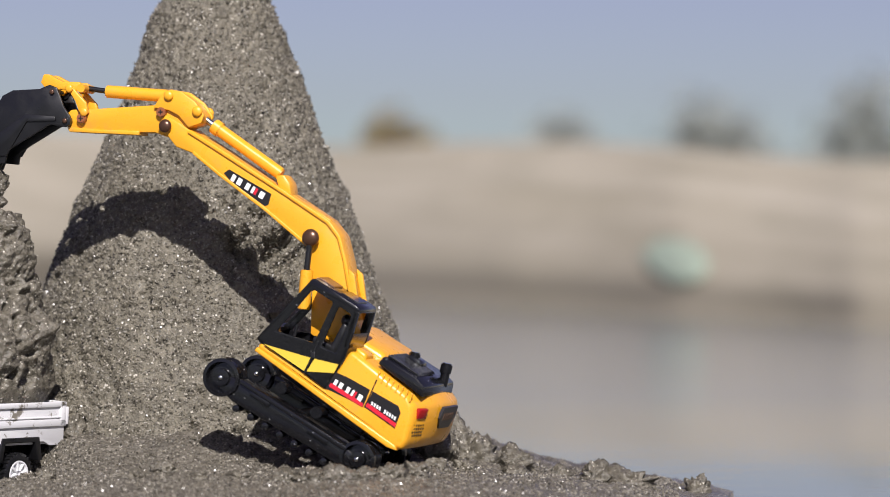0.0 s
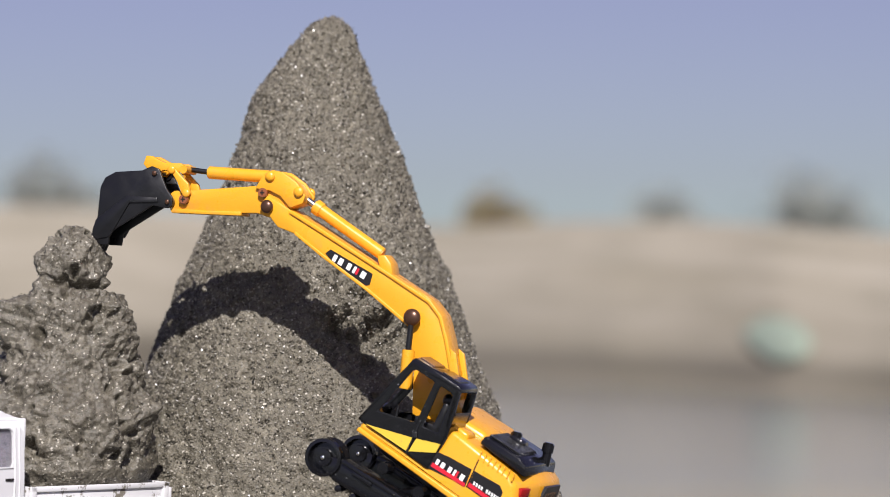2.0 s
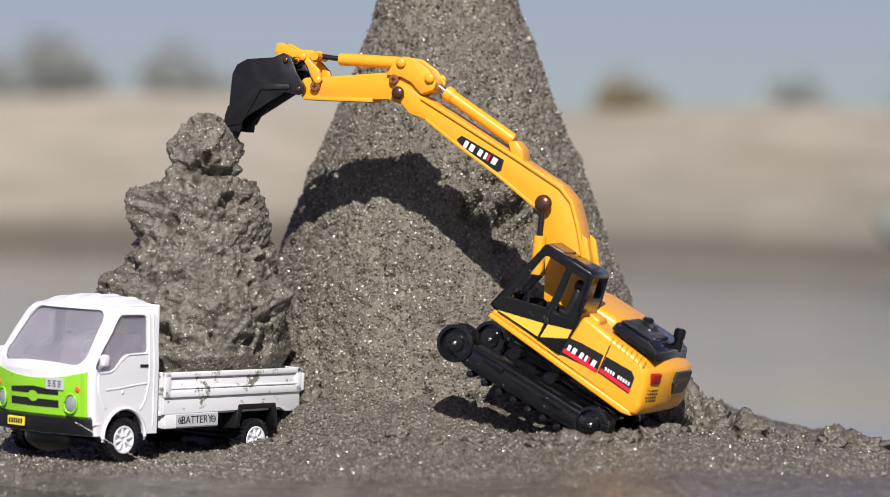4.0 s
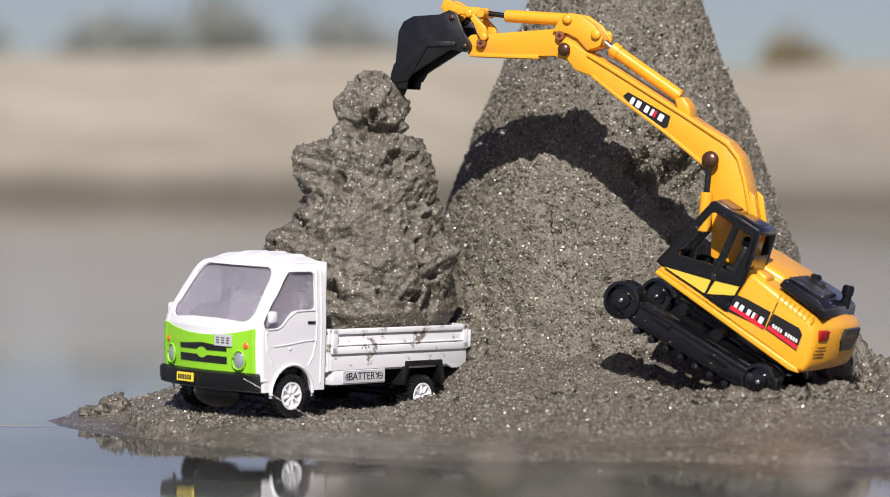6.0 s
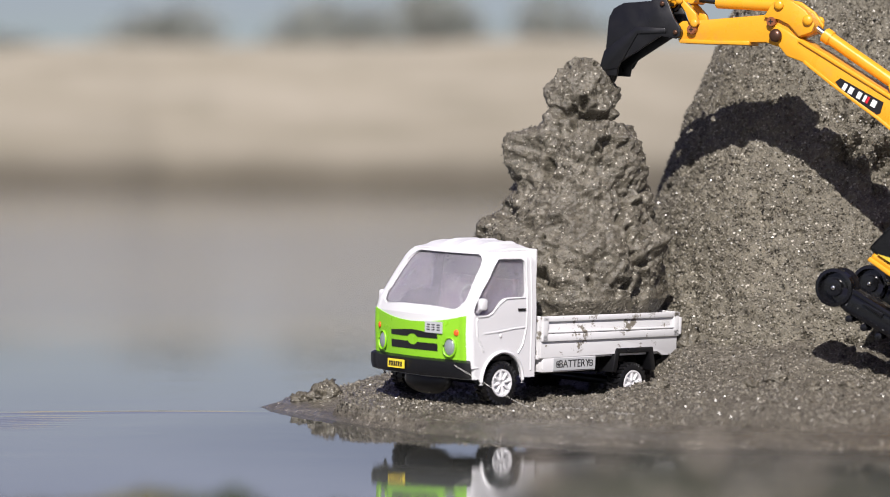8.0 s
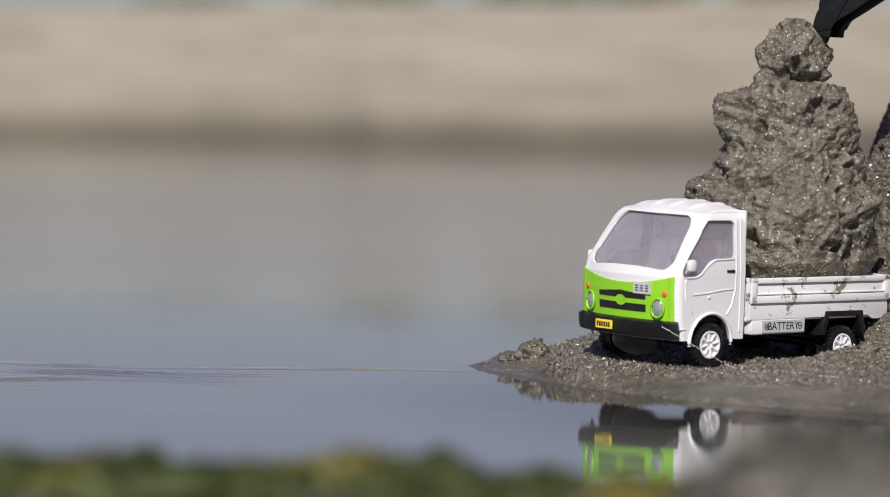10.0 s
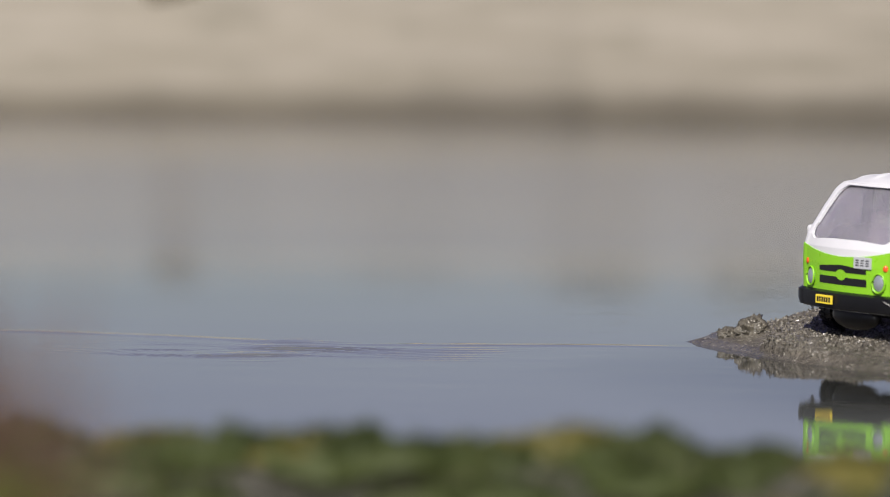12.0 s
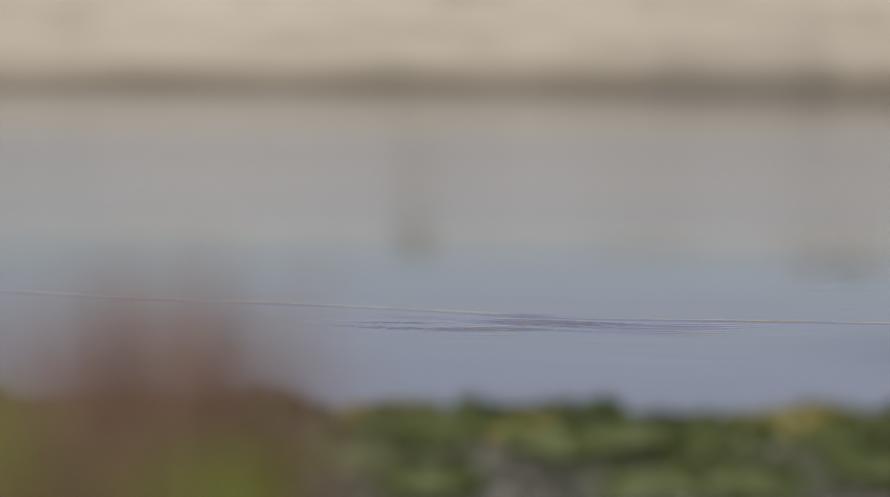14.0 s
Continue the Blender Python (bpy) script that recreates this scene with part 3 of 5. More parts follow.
def drops_on(thing, mats, count, lo, hi, seed):
    """Beads of water left on the parts of a thing that are made of certain materials."""
    bpy.context.view_layer.update()
    rng = np.random.default_rng(seed)
    pts, area = [], []
    for ob in thing.children_recursive:
        if ob.type == "MESH" and ob.data.materials[0] in mats:
            ob.data.calc_loop_triangles()
            co = np.empty(len(ob.data.vertices) * 3)
            ob.data.vertices.foreach_get("co", co)
            ids = np.empty(len(ob.data.loop_triangles) * 3, np.int32)
            ob.data.loop_triangles.foreach_get("vertices", ids)
            m = np.array(ob.matrix_world)
            co = co.reshape(-1, 3) @ m[:3, :3].T + m[:3, 3]
            t = co[ids.reshape(-1, 3)]
            n = np.cross(t[:, 1] - t[:, 0], t[:, 2] - t[:, 0])
            big = np.linalg.norm(n, axis=1)
            # those that face the sky or the open water
            seen = (n @ np.array((0, -0.8, 0.6)) > 0.15 * big) & (n[:, 2] > -0.3 * big)
            pts.append(t[seen])
            area.append(big[seen])
    pts, area = np.concatenate(pts), np.concatenate(area)
    pick = pts[rng.choice(len(pts), count, p=area / area.sum())]
    u, v = rng.random((2, count, 1))
    u, v = np.where(u + v > 1, 1 - u, u), np.where(u + v > 1, 1 - v, v)
    pick = pick[:, 0] + u * (pick[:, 1] - pick[:, 0]) + v * (pick[:, 2] - pick[:, 0])
    back = np.array(thing.matrix_world.inverted())
    pick = pick @ back[:3, :3].T + back[:3, 3]
    bm = bmesh.new()
    bmesh.ops.create_icosphere(bm, subdivisions=2, radius=1)
    unit = np.array([tuple(v.co) for v in bm.verts])
    tri = [tuple(v.index for v in f.verts) for f in bm.faces]
    bm.free()
    size = lo + (hi - lo) * rng.random(count) ** 2.5
    me = scattered("beaded_water", pick, size, unit, tri, rng, 0.15)
    return tagged(mesh_part("beaded_water", me, DROP, thing, smooth=180), "clear beads of water", kind="stuff")


# ------------------------------------------------------------------ the load of sand on the truck
def build_load():
    rows, cols = 250, 300
    prof = ((0.022, 0.027), (0.034, 0.0295), (0.040, 0.0325), (0.05, 0.0325), (0.0615, 0.0320), (0.067, 0.0305), (0.075, 0.0266), (0.0825, 0.0246), (0.092, 0.0228), (0.100, 0.0214),
            (0.1045, 0.0172), (0.1085, 0.0138), (0.1110, 0.0118), (0.1130, 0.0126), (0.119, 0.0122), (0.126, 0.0102), (0.130, 0.0066), (0.1325, 0.0))
    lean = ((0.022, 0.0), (0.066, -0.0004), (0.0825, 0.0018), (0.1, 0.0022), (0.107, 0.0034), (0.115, 0.0022), (0.1325, 0.0014))
    turn = radians(47)
    axis, side = Vector((math.cos(turn), math.sin(turn), 0)), Vector((math.sin(turn), -math.cos(turn), 0))
    verts, faces = [], []
    for j in range(rows + 1):
        z = 0.022 + (0.1325 - 0.022) * j / rows
        for i in range(cols):
            a = 2 * math.pi * i / cols
            d = Vector((math.cos(a), math.sin(a), 0))
            wob = 0.004 * noise.noise(Vector((d.x * 2, d.y * 2, z * 40)))
            r0 = curve_at(prof, z + wob * smooth((z - 0.045) / 0.02))
            fat = smooth((0.05 - z) / 0.012)
            r0 *= 1 + fat * (0.12 * abs(d.dot(axis)) - 0.06 * abs(d.dot(side)))
            p = d * r0 + Vector((0, 0, z))
            n = 0.0032 * rough_noise(p, 50, 3) + 0.0024 * rough_noise(p + Vector((7, 3, 1)), 140, 4) + 0.0009 * noise.noise(p * 520)
            cave = rough_noise(p + Vector((1, 5, 2)), 75, 3)
            n -= 0.006 * smooth((cave - 0.25) / 0.3)
            # shoulder behind the cab and a knob above it
            n += 0.010 * math.exp(-((p - Vector((-0.030, 0.004, 0.060))).length / 0.014) ** 2)
            n += 0.0100 * math.exp(-((p - Vector((-0.022, -0.006, min(0.100, max(0.091, z))))).length / 0.0052) ** 2)
            n += 0.0040 * math.exp(-((p - Vector((-0.012, -0.008, 0.1085))).length / 0.0040) ** 2)
            # the crack under the topmost lump
            n -= 0.0068 * math.exp(-((z - 0.1098 - 0.0012 * noise.noise(d * 3) + 0.10 * p.x) / 0.0011) ** 2) * smooth((0.5 + d.x) / 0.5)
            n += 0.006 * math.exp(-((p - Vector((0.027, -0.010, 0.062))).length / 0.007) ** 2)
            n *= min(1, r0 / 0.012) * (1 - 0.75 * fat)
            w = p + d * n
            verts.append((w.x + curve_at(lean, z), w.y, w.z + 0.3 * n))
    for j in range(rows):
        for i in range(cols):
            k = (i + 1) % cols
            faces.append((j * cols + i, j * cols + k, (j + 1) * cols + k, (j + 1) * cols + i))
    heap = new("sand_load")
    heap.matrix_world = pose(-0.0095, 1.150, 0.0)
    me = raw("sand", verts, faces)
    mesh_part("sand", me, MUD_LUMP, heap, smooth=180)
    grains_on("loose_sand", me, 9000, 0.00018, 0.00048, heap, 5, lambda c: c[1] < 0.012)
    tagged(heap, "tall lumpy tower of wet grey sand heaped on the truck bed", "sand pile")


# ------------------------------------------------------------------ the toy excavator
def build_excavator():
    ex = new("toy_excavator")
    ex.matrix_world = pose(0.1174, 1.10, 0.0970, 0, 0, -24)
    tagged(ex, "yellow and black plastic toy excavator tilted on the sand slope", "toy excavator")
    N, F = -0.0215, 0.0385   # near and far flank

    # boom
    boom_line = mm([(-59.3, 43.1), (-57.5, 46.7), (-50.3, 42.6), (-46.7, 40.4), (-37.2, 34.7), (-9.4, 17.4), (7.6, 6.6), (12.2, 0.9), (14.5, -7.5), (17.1, -21.0), (18.6, -34),
                    (5.4, -34), (2.7, -20.5), (0.3, -11.1), (-0.9, -2.8), (-9.2, 3.9), (-17.2, 10.4), (-35.4, 23.5), (-45.9, 31.8), (-52.6, 34.3), (-55.4, 37.7)])
    boom = part("boom", slab(boom_line, -0.0052, 0.0052, 0.0007), YELLOW, ex, smooth=35)
    boom.location.x = 0.0014
    rim = mm([(-47.8, 39.6), (-37.2, 33.2), (-9.4, 16.1), (6.8, 5.7), (11.0, 0.4), (13.2, -7.6), (15.6, -21), (17.2, -21), (14.6, -7.5), (12.3, 1.0), (7.7, 6.8), (-9.3, 17.6), (-37.1, 34.9), (-46.7, 40.6)])
    part("flange", slab(rim, -0.0060, 0.0060, 0.0003), YELLOW, boom, smooth=35)
    part("flange", slab(mm([(-17.2, 10.3), (-35.4, 23.4), (-45.9, 31.7), (-45.3, 32.7), (-34.9, 24.5), (-16.6, 11.4), (-8.4, 4.8), (0.1, -2.1), (-0.9, -2.9), (-9.2, 3.8)]), -0.0058, 0.0058, 0.0003), YELLOW, boom, smooth=35)
    part("bracket", slab(mm([(-13.6, 23.4), (-10.2, 23.8), (-7.8, 20.4), (-7.2, 16.0), (-12.3, 18.4)]), -0.0045, 0.0045, 0.0008), YELLOW, boom, smooth=35)
    part("bracket", slab(mm([(-1.0, 12.6), (7.6, 7.2), (8.2, 5.6), (-1.6, 11.4)]), -0.004, 0.004, 0.0003), YELLOW, boom, smooth=35)
    for s in (-1, 1):
        part("gusset", slab(mm([(15.5, -11), (17.8, -13.0), (20.2, -30), (17.5, -30)]), s * 0.0052 - 0.0008, s * 0.0052 + 0.0008, 0.0003), YELLOW, boom, smooth=35)
    part("foot", slab(mm([(1.5, -19), (15, -19), (19.5, -36), (10, -41), (1, -35)]), -0.0062, 0.0062, 0.0005), YELLOW, boom, smooth=35)
    # plate with a name on the boom: plain shapes for the maker's mark
    badge = part("decal", slab(mm([(-31.7, 24.4), (-29.7, 25.8), (-13.1, 16.6), (-14.3, 12.6), (-15.7, 12.2), (-28.8, 21.0)]), -0.00545, -0.0050), DECAL, boom, "black printed plate with white and red marks")
    badge.location.x = -0.0016
    mark_letters(badge, (-28.0, 24.0), (-14.8, 16.5), -0.0056, 0.0032)

    # ram that moves the stick, lying on the boom
    ram = part("hydraulic_ram", rod((-0.0372, 0, 0.0418), (-0.0112, 0, 0.0240), 0.0024, bevel=0.0004), YELLOW, ex, smooth=40)
    part("collar", rod((-0.0380, 0, 0.0424), (-0.0352, 0, 0.0404), 0.0029, bevel=0.0003), YELLOW, ram, smooth=40)
    part("piston", rod((-0.0432, 0, 0.0462), (-0.0375, 0, 0.0420), 0.0012), STEEL, ram, smooth=40)

    # stick
    arm = part("stick", slab(mm([(-96.2, 46.5), (-94.1, 40.8), (-79.2, 39.9), (-59.8, 39.7), (-54.8, 37.9), (-49.3, 40.2), (-41.2, 42.8), (-40.3, 45.7), (-43.9, 50.5), (-49.3, 54.2), (-53.4, 55.0), (-57.1, 53.6), (-59.8, 50.0), (-84.7, 48.8), (-93.6, 48.6)]),
                             -0.0043, 0.0043, 0.0006), YELLOW, ex, smooth=35)
    part("rib", slab(mm([(-95, 42), (-94.1, 40.2), (-66, 38.8), (-66, 40.4), (-79.2, 40.8)]), -0.0050, 0.0050, 0.0003), YELLOW, arm, smooth=35)
    for s in (-1, 1):
        part("cheek", slab(mm([(-60, 49), (-56.5, 54.4), (-53, 55.8), (-49, 55), (-43.4, 51), (-39.8, 46), (-41, 43), (-46, 41.5), (-50, 46), (-54, 48)]), s * 0.0050 - 0.0009, s * 0.0050 + 0.0009, 0.0004), YELLOW, arm, smooth=35)
    ram = part("hydraulic_ram", rod((-0.0810, 0, 0.0556), (-0.0560, 0, 0.0536), 0.0024, bevel=0.0004), YELLOW, ex, smooth=40)
    part("piston", rod((-0.0900, 0, 0.0570), (-0.0805, 0, 0.0556), 0.0010), DULL_BLACK, ram, smooth=40)
    for k, (x, z, r, mat) in enumerate(((-55.0, 42.1, 2.5, BRONZE), (-53.7, 53.4, 1.9, YELLOW), (-42.3, 47.4, 2.0, YELLOW))):
        part("pin", ball((x / 1000, -0.0064, z / 1000), r / 1000, scale=(1, 0.6, 1)), mat, arm, "dark bronze pin" if mat is BRONZE else "", smooth=60)
        part("pin", ball((x / 1000, 0.0064, z / 1000), r / 1000, scale=(1, 0.6, 1)), mat, arm, smooth=60)
    for x, z in ((-56.8, 47.3), (-88.8, 45.2)):
        s = part("screw", rod((x / 1000, -0.0066, z / 1000), (x / 1000, 0.0066, z / 1000), 0.0018, bevel=0.0002), RUSTY, arm, "reddish brown crosshead screw", smooth=40)
        part("slot", box(x / 1000 - 0.0009, x / 1000 + 0.0009, -0.00675, -0.0064, z / 1000 - 0.0002, z / 1000 + 0.0002), DECAL, s)
        part("slot", box(x / 1000 - 0.0002, x / 1000 + 0.0002, -0.0068, -0.0064, z / 1000 - 0.0009, z / 1000 + 0.0009), DECAL, s)

    # bucket linkage
    links = []
    for s in (-1, 1):
        y = s * 0.0040
        links.append(part("link", slab(mm([(-107.0, 60.2), (-105.8, 63.3), (-103.5, 63.2), (-100.2, 61.4), (-98, 60.4), (-91.5, 60.2), (-89.6, 58.6), (-90.4, 56.6), (-94.5, 57.2), (-99, 57.6), (-101.5, 55.4), (-103.6, 56.0)]), y - 0.0012, y + 0.0012, 0.0004), YELLOW, ex, smooth=35))
        links.append(part("link", slab(mm([(-95.9, 58.0), (-93.8, 58.2), (-88.2, 52.4), (-87.2, 48.5), (-89.8, 47.2), (-91.2, 49.4), (-92.6, 53.0)]), y * 1.3 - 0.0010, y * 1.3 + 0.0010, 0.0004), YELLOW, ex, smooth=35))
        links.append(part("pin", ball((-0.0948, y * 1.65, 0.0577), 0.0016, scale=(1, 0.5, 1)), YELLOW, ex, smooth=60))
        links.append(part("pin", ball((-0.0888, y * 1.65, 0.0487), 0.0016, scale=(1, 0.5, 1)), YELLOW, ex, smooth=60))
    links.append(part("crossbar", rod((-0.0905, -0.0055, 0.0578), (-0.0905, 0.0055, 0.0578), 0.0016), YELLOW, ex, smooth=40))
    for o in links:
        o.location = (0.0012, 0, -0.0012)

    # bucket: two cheeks and a bent shell between them, open towards the stick
    bucket = part("bucket", bucket_shell(0.0060), DULL_BLACK, ex, "scuffed black plastic bucket", smooth=35)
    bucket.location = (0.0020, 0, -0.0006)
    cheek = mm([(-124.6, 51.0), (-122.6, 54.6), (-118.4, 56.6), (-107.5, 57.0), (-103.5, 58.6), (-100.5, 57.4), (-97.5, 50.0), (-95.0, 46.5), (-95.0, 43.4), (-97.0, 42.4), (-103.2, 43.6), (-111.2, 39.0), (-117.5, 35.4), (-120.6, 33.4), (-121.4, 28.8), (-127.5, 29.2), (-128.0, 34.0), (-126.0, 38.3)])
    for s in (-1, 1):
        c = part("cheek", slab(cheek, s * 0.0063 - 0.0007, s * 0.0063 + 0.0007, 0.0003), DULL_BLACK, bucket, smooth=35)
        part("ridge", slab(mm([(-127.6, 34.6), (-126.2, 38.6), (-113.0, 47.6), (-101.0, 46.5), (-100.6, 44.8), (-112.4, 44.6), (-120.5, 31.8), (-126.9, 30.9)]), s * 0.0072 - 0.0005, s * 0.0072 + 0.0005, 0.0003), DULL_BLACK, c, smooth=35)
        for x, z in ((-102.2, 55.8), (-96.9, 44.8)):
            part("pin", lathe_y([(0.0004, s * 0.0074), (0.0017, s * 0.0048), (0.0021, s * 0.0070), (0.0021, s * 0.0048)], x / 1000, z / 1000, sides=20), DULL_BLACK, c, smooth=50)
            part("boss", ball((x / 1000, s * 0.0076, z / 1000), 0.0010, scale=(1, 0.5, 1), cuts=6), BRONZE, c, smooth=60)
    for k in range(5):
        y = -0.0052 + k * 0.0026
        part("tooth", slab(mm([(-128.6, 33.6), (-129.4, 28.6), (-127.8, 26.6), (-125.8, 30.8)]), y - 0.0011, y + 0.0011, 0.0003), DULL_BLACK, bucket, smooth=35)

    # lifting ram on the near flank of the boom
    ram = part("lifting_ram", rod((0.0029, -0.0080, 0.0003), (0.0014, -0.0080, -0.0122), 0.0011), DULL_BLACK, ex, "black lifting ram with a domed pin", smooth=40)
    part("pin", ball((0.0029, -0.0080, 0.0004), 0.0033, scale=(1, 0.62, 1)), BRONZE, ram, smooth=60)
    part("barrel", rod((0.0016, -0.0080, -0.0115), (0.0004, -0.0080, -0.0260), 0.0024, bevel=0.0003), YELLOW, ram, smooth=40)

    # house
    shell = slab(mm([(-13.6, -40.3), (-11.6, -37.2), (13.2, -54.2), (22.5, -40.3), (48.6, -56.3), (52.0, -60.0), (51.8, -64.5), (47.8, -73.6), (44.4, -76.2), (40.0, -75.6), (36.5, -73.9)]), N, F, 0.0030, segments=4)
    for y in np.linspace(N + 0.0036, F - 0.0036, 11):
        bmesh.ops.bisect_plane(shell, geom=[*shell.verts, *shell.edges, *shell.faces], plane_co=(0, y, 0), plane_no=(0, 1, 0))
    for v in shell.verts:
        v.co.x -= bow(v.co.x, v.co.y)
    house = part("house", shell, YELLOW, ex, smooth=50)
    part("hood", slab(mm([(4, -34), (15, -33), (24.5, -39), (30.5, -42.5), (30, -52), (4, -46)]), -0.0030, F, 0.0022, segments=3), YELLOW, house, smooth=50)
    part("hatch", slab(mm([(24.0, -39.4), (28.0, -42.0), (27.6, -45), (23.6, -43)]), -0.0190, -0.0090, 0.0008), YELLOW, house, smooth=50)
    part("skirt", slab(mm([(-14.0, -41.0), (-13.0, -39.6), (39.8, -74.6), (40.2, -76.4), (36.5, -75.2)]), N - 0.0004, F + 0.0004, 0.0004), YELLOW, house, smooth=50)
    part("seam", slab(mm([(27.9, -60.9), (31.8, -52.4), (33.6, -48.6), (33.9, -48.8), (32.2, -52.6), (28.3, -61.2)]), N - 0.00012, N + 0.0005), DULL_BLACK, house)
    # side stripe in two plates: plain shapes for the maker's mark, and a red line
    d = part("decal", slab(mm([(13.2, -54.2), (16.6, -48.2), (21.7, -50.2), (30.2, -54.6), (27.6, -60.9), (27.0, -60.3)]), N - 0.0002, N + 0.0004), DECAL, house, "black printed stripe with white marks and a red line")
    mark_letters(d, (17.2, -50.9), (28.2, -57.2), N - 0.00028, 0.0030)
    part("red_line", slab(mm([(14.6, -53.6), (15.4, -52.2), (27.7, -59.6), (27.3, -60.9)]), N - 0.00030, N), DECAL_RED, d)
    d = part("decal", slab(mm([(28.4, -61.0), (31.2, -55.1), (40.8, -60.2), (41.8, -62.6), (39.6, -68.4)]), N - 0.0002, N + 0.0004), DECAL, house, "black printed stripe with white marks and a red line")
    for k in range(10):
        if k != 4:
            x0, z0 = 31.0 + k * 0.95, -58.8 - k * 0.57
            part("mark", slab(mm([(x0, z0), (x0 + 0.6, z0 - 0.36), (x0 + 0.2, z0 - 1.55), (x0 - 0.4, z0 - 1.2)]), N - 0.00028, N), DECAL_WHITE, d)
    part("red_line", slab(mm([(28.6, -60.6), (29.3, -59.3), (40.2, -66.6), (39.7, -68.0)]), N - 0.00030, N), DECAL_RED, d)
    # louvres in the top edge
    for k in range(8):
        x, z = 33.5 + k * 1.75, -48.0 - k * 1.1
        part("louvre", slab(mm([(x, z + 0.2), (x + 0.55, z - 0.15), (x - 0.5, z - 3.2), (x - 1.05, z - 2.9)]), N - 0.00025, N + 0.001, 0.0002), YELLOW, house)
    # rear end: lamps, grille holes and badge on the bowed back
    def rear(y, z):
        """A place on the back: x outwards, y across, z up."""
        x = 0.0518 + (z + 0.0645) * 0.44 - (0.0003 if z > -0.063 else 0.0)
        slope = math.degrees(math.atan((bow(x, y + 0.0005) - bow(x, y - 0.0005)) / 0.001))
        return Matrix.Translation((x - bow(x, y), y, z)) @ pose(0, 0, 0, 0, 0, slope) @ pose(0, 0, 0, 0, 23, 0)

    for y in (-0.0165,):
        lamp = part("tail_lamp", box(-0.0012, 0.0005, -0.0027, 0.0027, -0.0019, 0.0019, 0.0003), RED_LENS, house, "red tail lamp", smooth=40)
        lamp.matrix_local = rear(y, -0.0632)
    for r in range(4):
        for c in range(5):
            h = part("hole", rod((-0.001, 0, 0), (0.00012, 0, 0), 0.0005, sides=8), DECAL, house)
            h.matrix_local = rear(-0.0185 + c * 0.0014 + (r % 2) * 0.0005, -0.0675 - r * 0.0012)
    bm = bmesh.new()
    pts = ((-0.0085, 0.0038), (0.0090, 0.0038), (0.0100, 0.0), (0.0070, -0.0046), (-0.0060, -0.0046), (-0.0095, -0.0005))
    lo = [bm.verts.new((-0.0008, y, z)) for y, z in pts]
    hi = [bm.verts.new((0.0003, y, z)) for y, z in pts]
    bm.faces.new(lo), bm.faces.new(hi[::-1])
    for i in range(6):
        bm.faces.new((lo[i], lo[(i + 1) % 6], hi[(i + 1) % 6], hi[i]))
    badge = part("badge", bm, DECAL, house, "black rear badge with dull yellow marks")
    badge.matrix_local = rear(0.0060, -0.0650)
    for k in range(5):
        part("mark", box(0.0001, 0.00042, -0.0056 + k * 0.0026, -0.0040 + k * 0.0026, -0.0014, 0.0014), DRY_GRASS, badge)
    # engine cover with knobs and the exhaust
    cover = part("engine_cover", slab(mm([(31.8, -44.4), (34.0, -41.8), (46.5, -49.4), (49.4, -52.6), (48.6, -56.6)]), -0.0178, 0.0240, 0.0007), BLACK, ex, "glossy black ribbed engine cover", smooth=35)
    cover.location.z = -0.0008
    for k in range(8):
        part("rib", slab(mm([(34.8, -41.9), (35.4, -41.2), (46.2, -47.9), (46.6, -49.2)]), -0.0150 + k * 0.0030, -0.0138 + k * 0.0030, 0.0002), BLACK, cover)
    part("knob", slab(mm([(37.0, -43.0), (38.6, -41.6), (43, -44.3), (43, -47)]), 0.0010, 0.0090, 0.0008), BLACK, cover, smooth=35)
    part("cap", rod((0.0390, 0.0050, -0.0434), (0.0396, 0.0050, -0.0408), 0.0022, bevel=0.0005), BLACK, cover, smooth=40)
    pipe = part("exhaust", rod((0.0478, 0.0130, -0.0545), (0.0490, 0.0130, -0.0495), 0.0017, bevel=0.0003), BLACK, ex, smooth=40)
    part("tip", rod((0.0487, 0.0130, -0.0498), (0.0497, 0.0130, -0.0458), 0.0022, bevel=0.0005), BLACK, pipe, smooth=40)

    # cab: two pierced flanks, roof, front and rear posts
    outline = mm([(-11.4, -36.6), (7.0, -17.3), (9.0, -15.9), (24.4, -25.8), (25.1, -27.4), (21.0, -39.8), (18.3, -45.3), (13.2, -54.0)])
    win = [mm([(-4.7, -33.8), (7.8, -19.6), (9.2, -19.2), (16.0, -23.4), (9.1, -37.8)]), mm([(11.7, -39.0), (17.6, -25.4), (18.6, -25.1), (22.4, -27.7), (22.2, -29.4), (17.0, -41.4)])]
    cab = part("cab", plate(outline, win, N - 0.0009, N + 0.0007), BLACK, ex, "glossy black open cab frame", smooth=40)
    part("flank", plate(mm([(-11.4, -36.6), (7.0, -17.3), (9.0, -15.9), (24.4, -25.8), (25.1, -27.4), (21.0, -39.8)]), [mm([(-5.5, -34.0), (7.6, -19.8), (9.2, -19.2), (22.0, -27.3), (18.5, -37.4)])], -0.0022, -0.0010), BLACK, cab)
    cab.scale, cab.location = (1.05, 1.0, 1.03), (-0.0005, 0.0, 0.00105)
    part("roof", slab(mm([(6.4, -17.4), (7.6, -15.6), (9.2, -14.9), (25.4, -25.3), (25.6, -27.6)]), N - 0.0010, -0.0005, 0.0008), BLACK, cab, smooth=35)
    part("sunroof", slab(mm([(9.5, -15.3), (9.6, -14.6), (15.0, -18.0), (14.8, -18.8)]), N + 0.0035, -0.0065, 0.0002), BRONZE, cab, "brown tinted roof hatch")
    part("roof_rib", slab(mm([(17.6, -20.6), (17.8, -19.8), (23.5, -23.5), (23.3, -24.4)]), N + 0.0030, -0.0060, 0.0002), BLACK, cab)
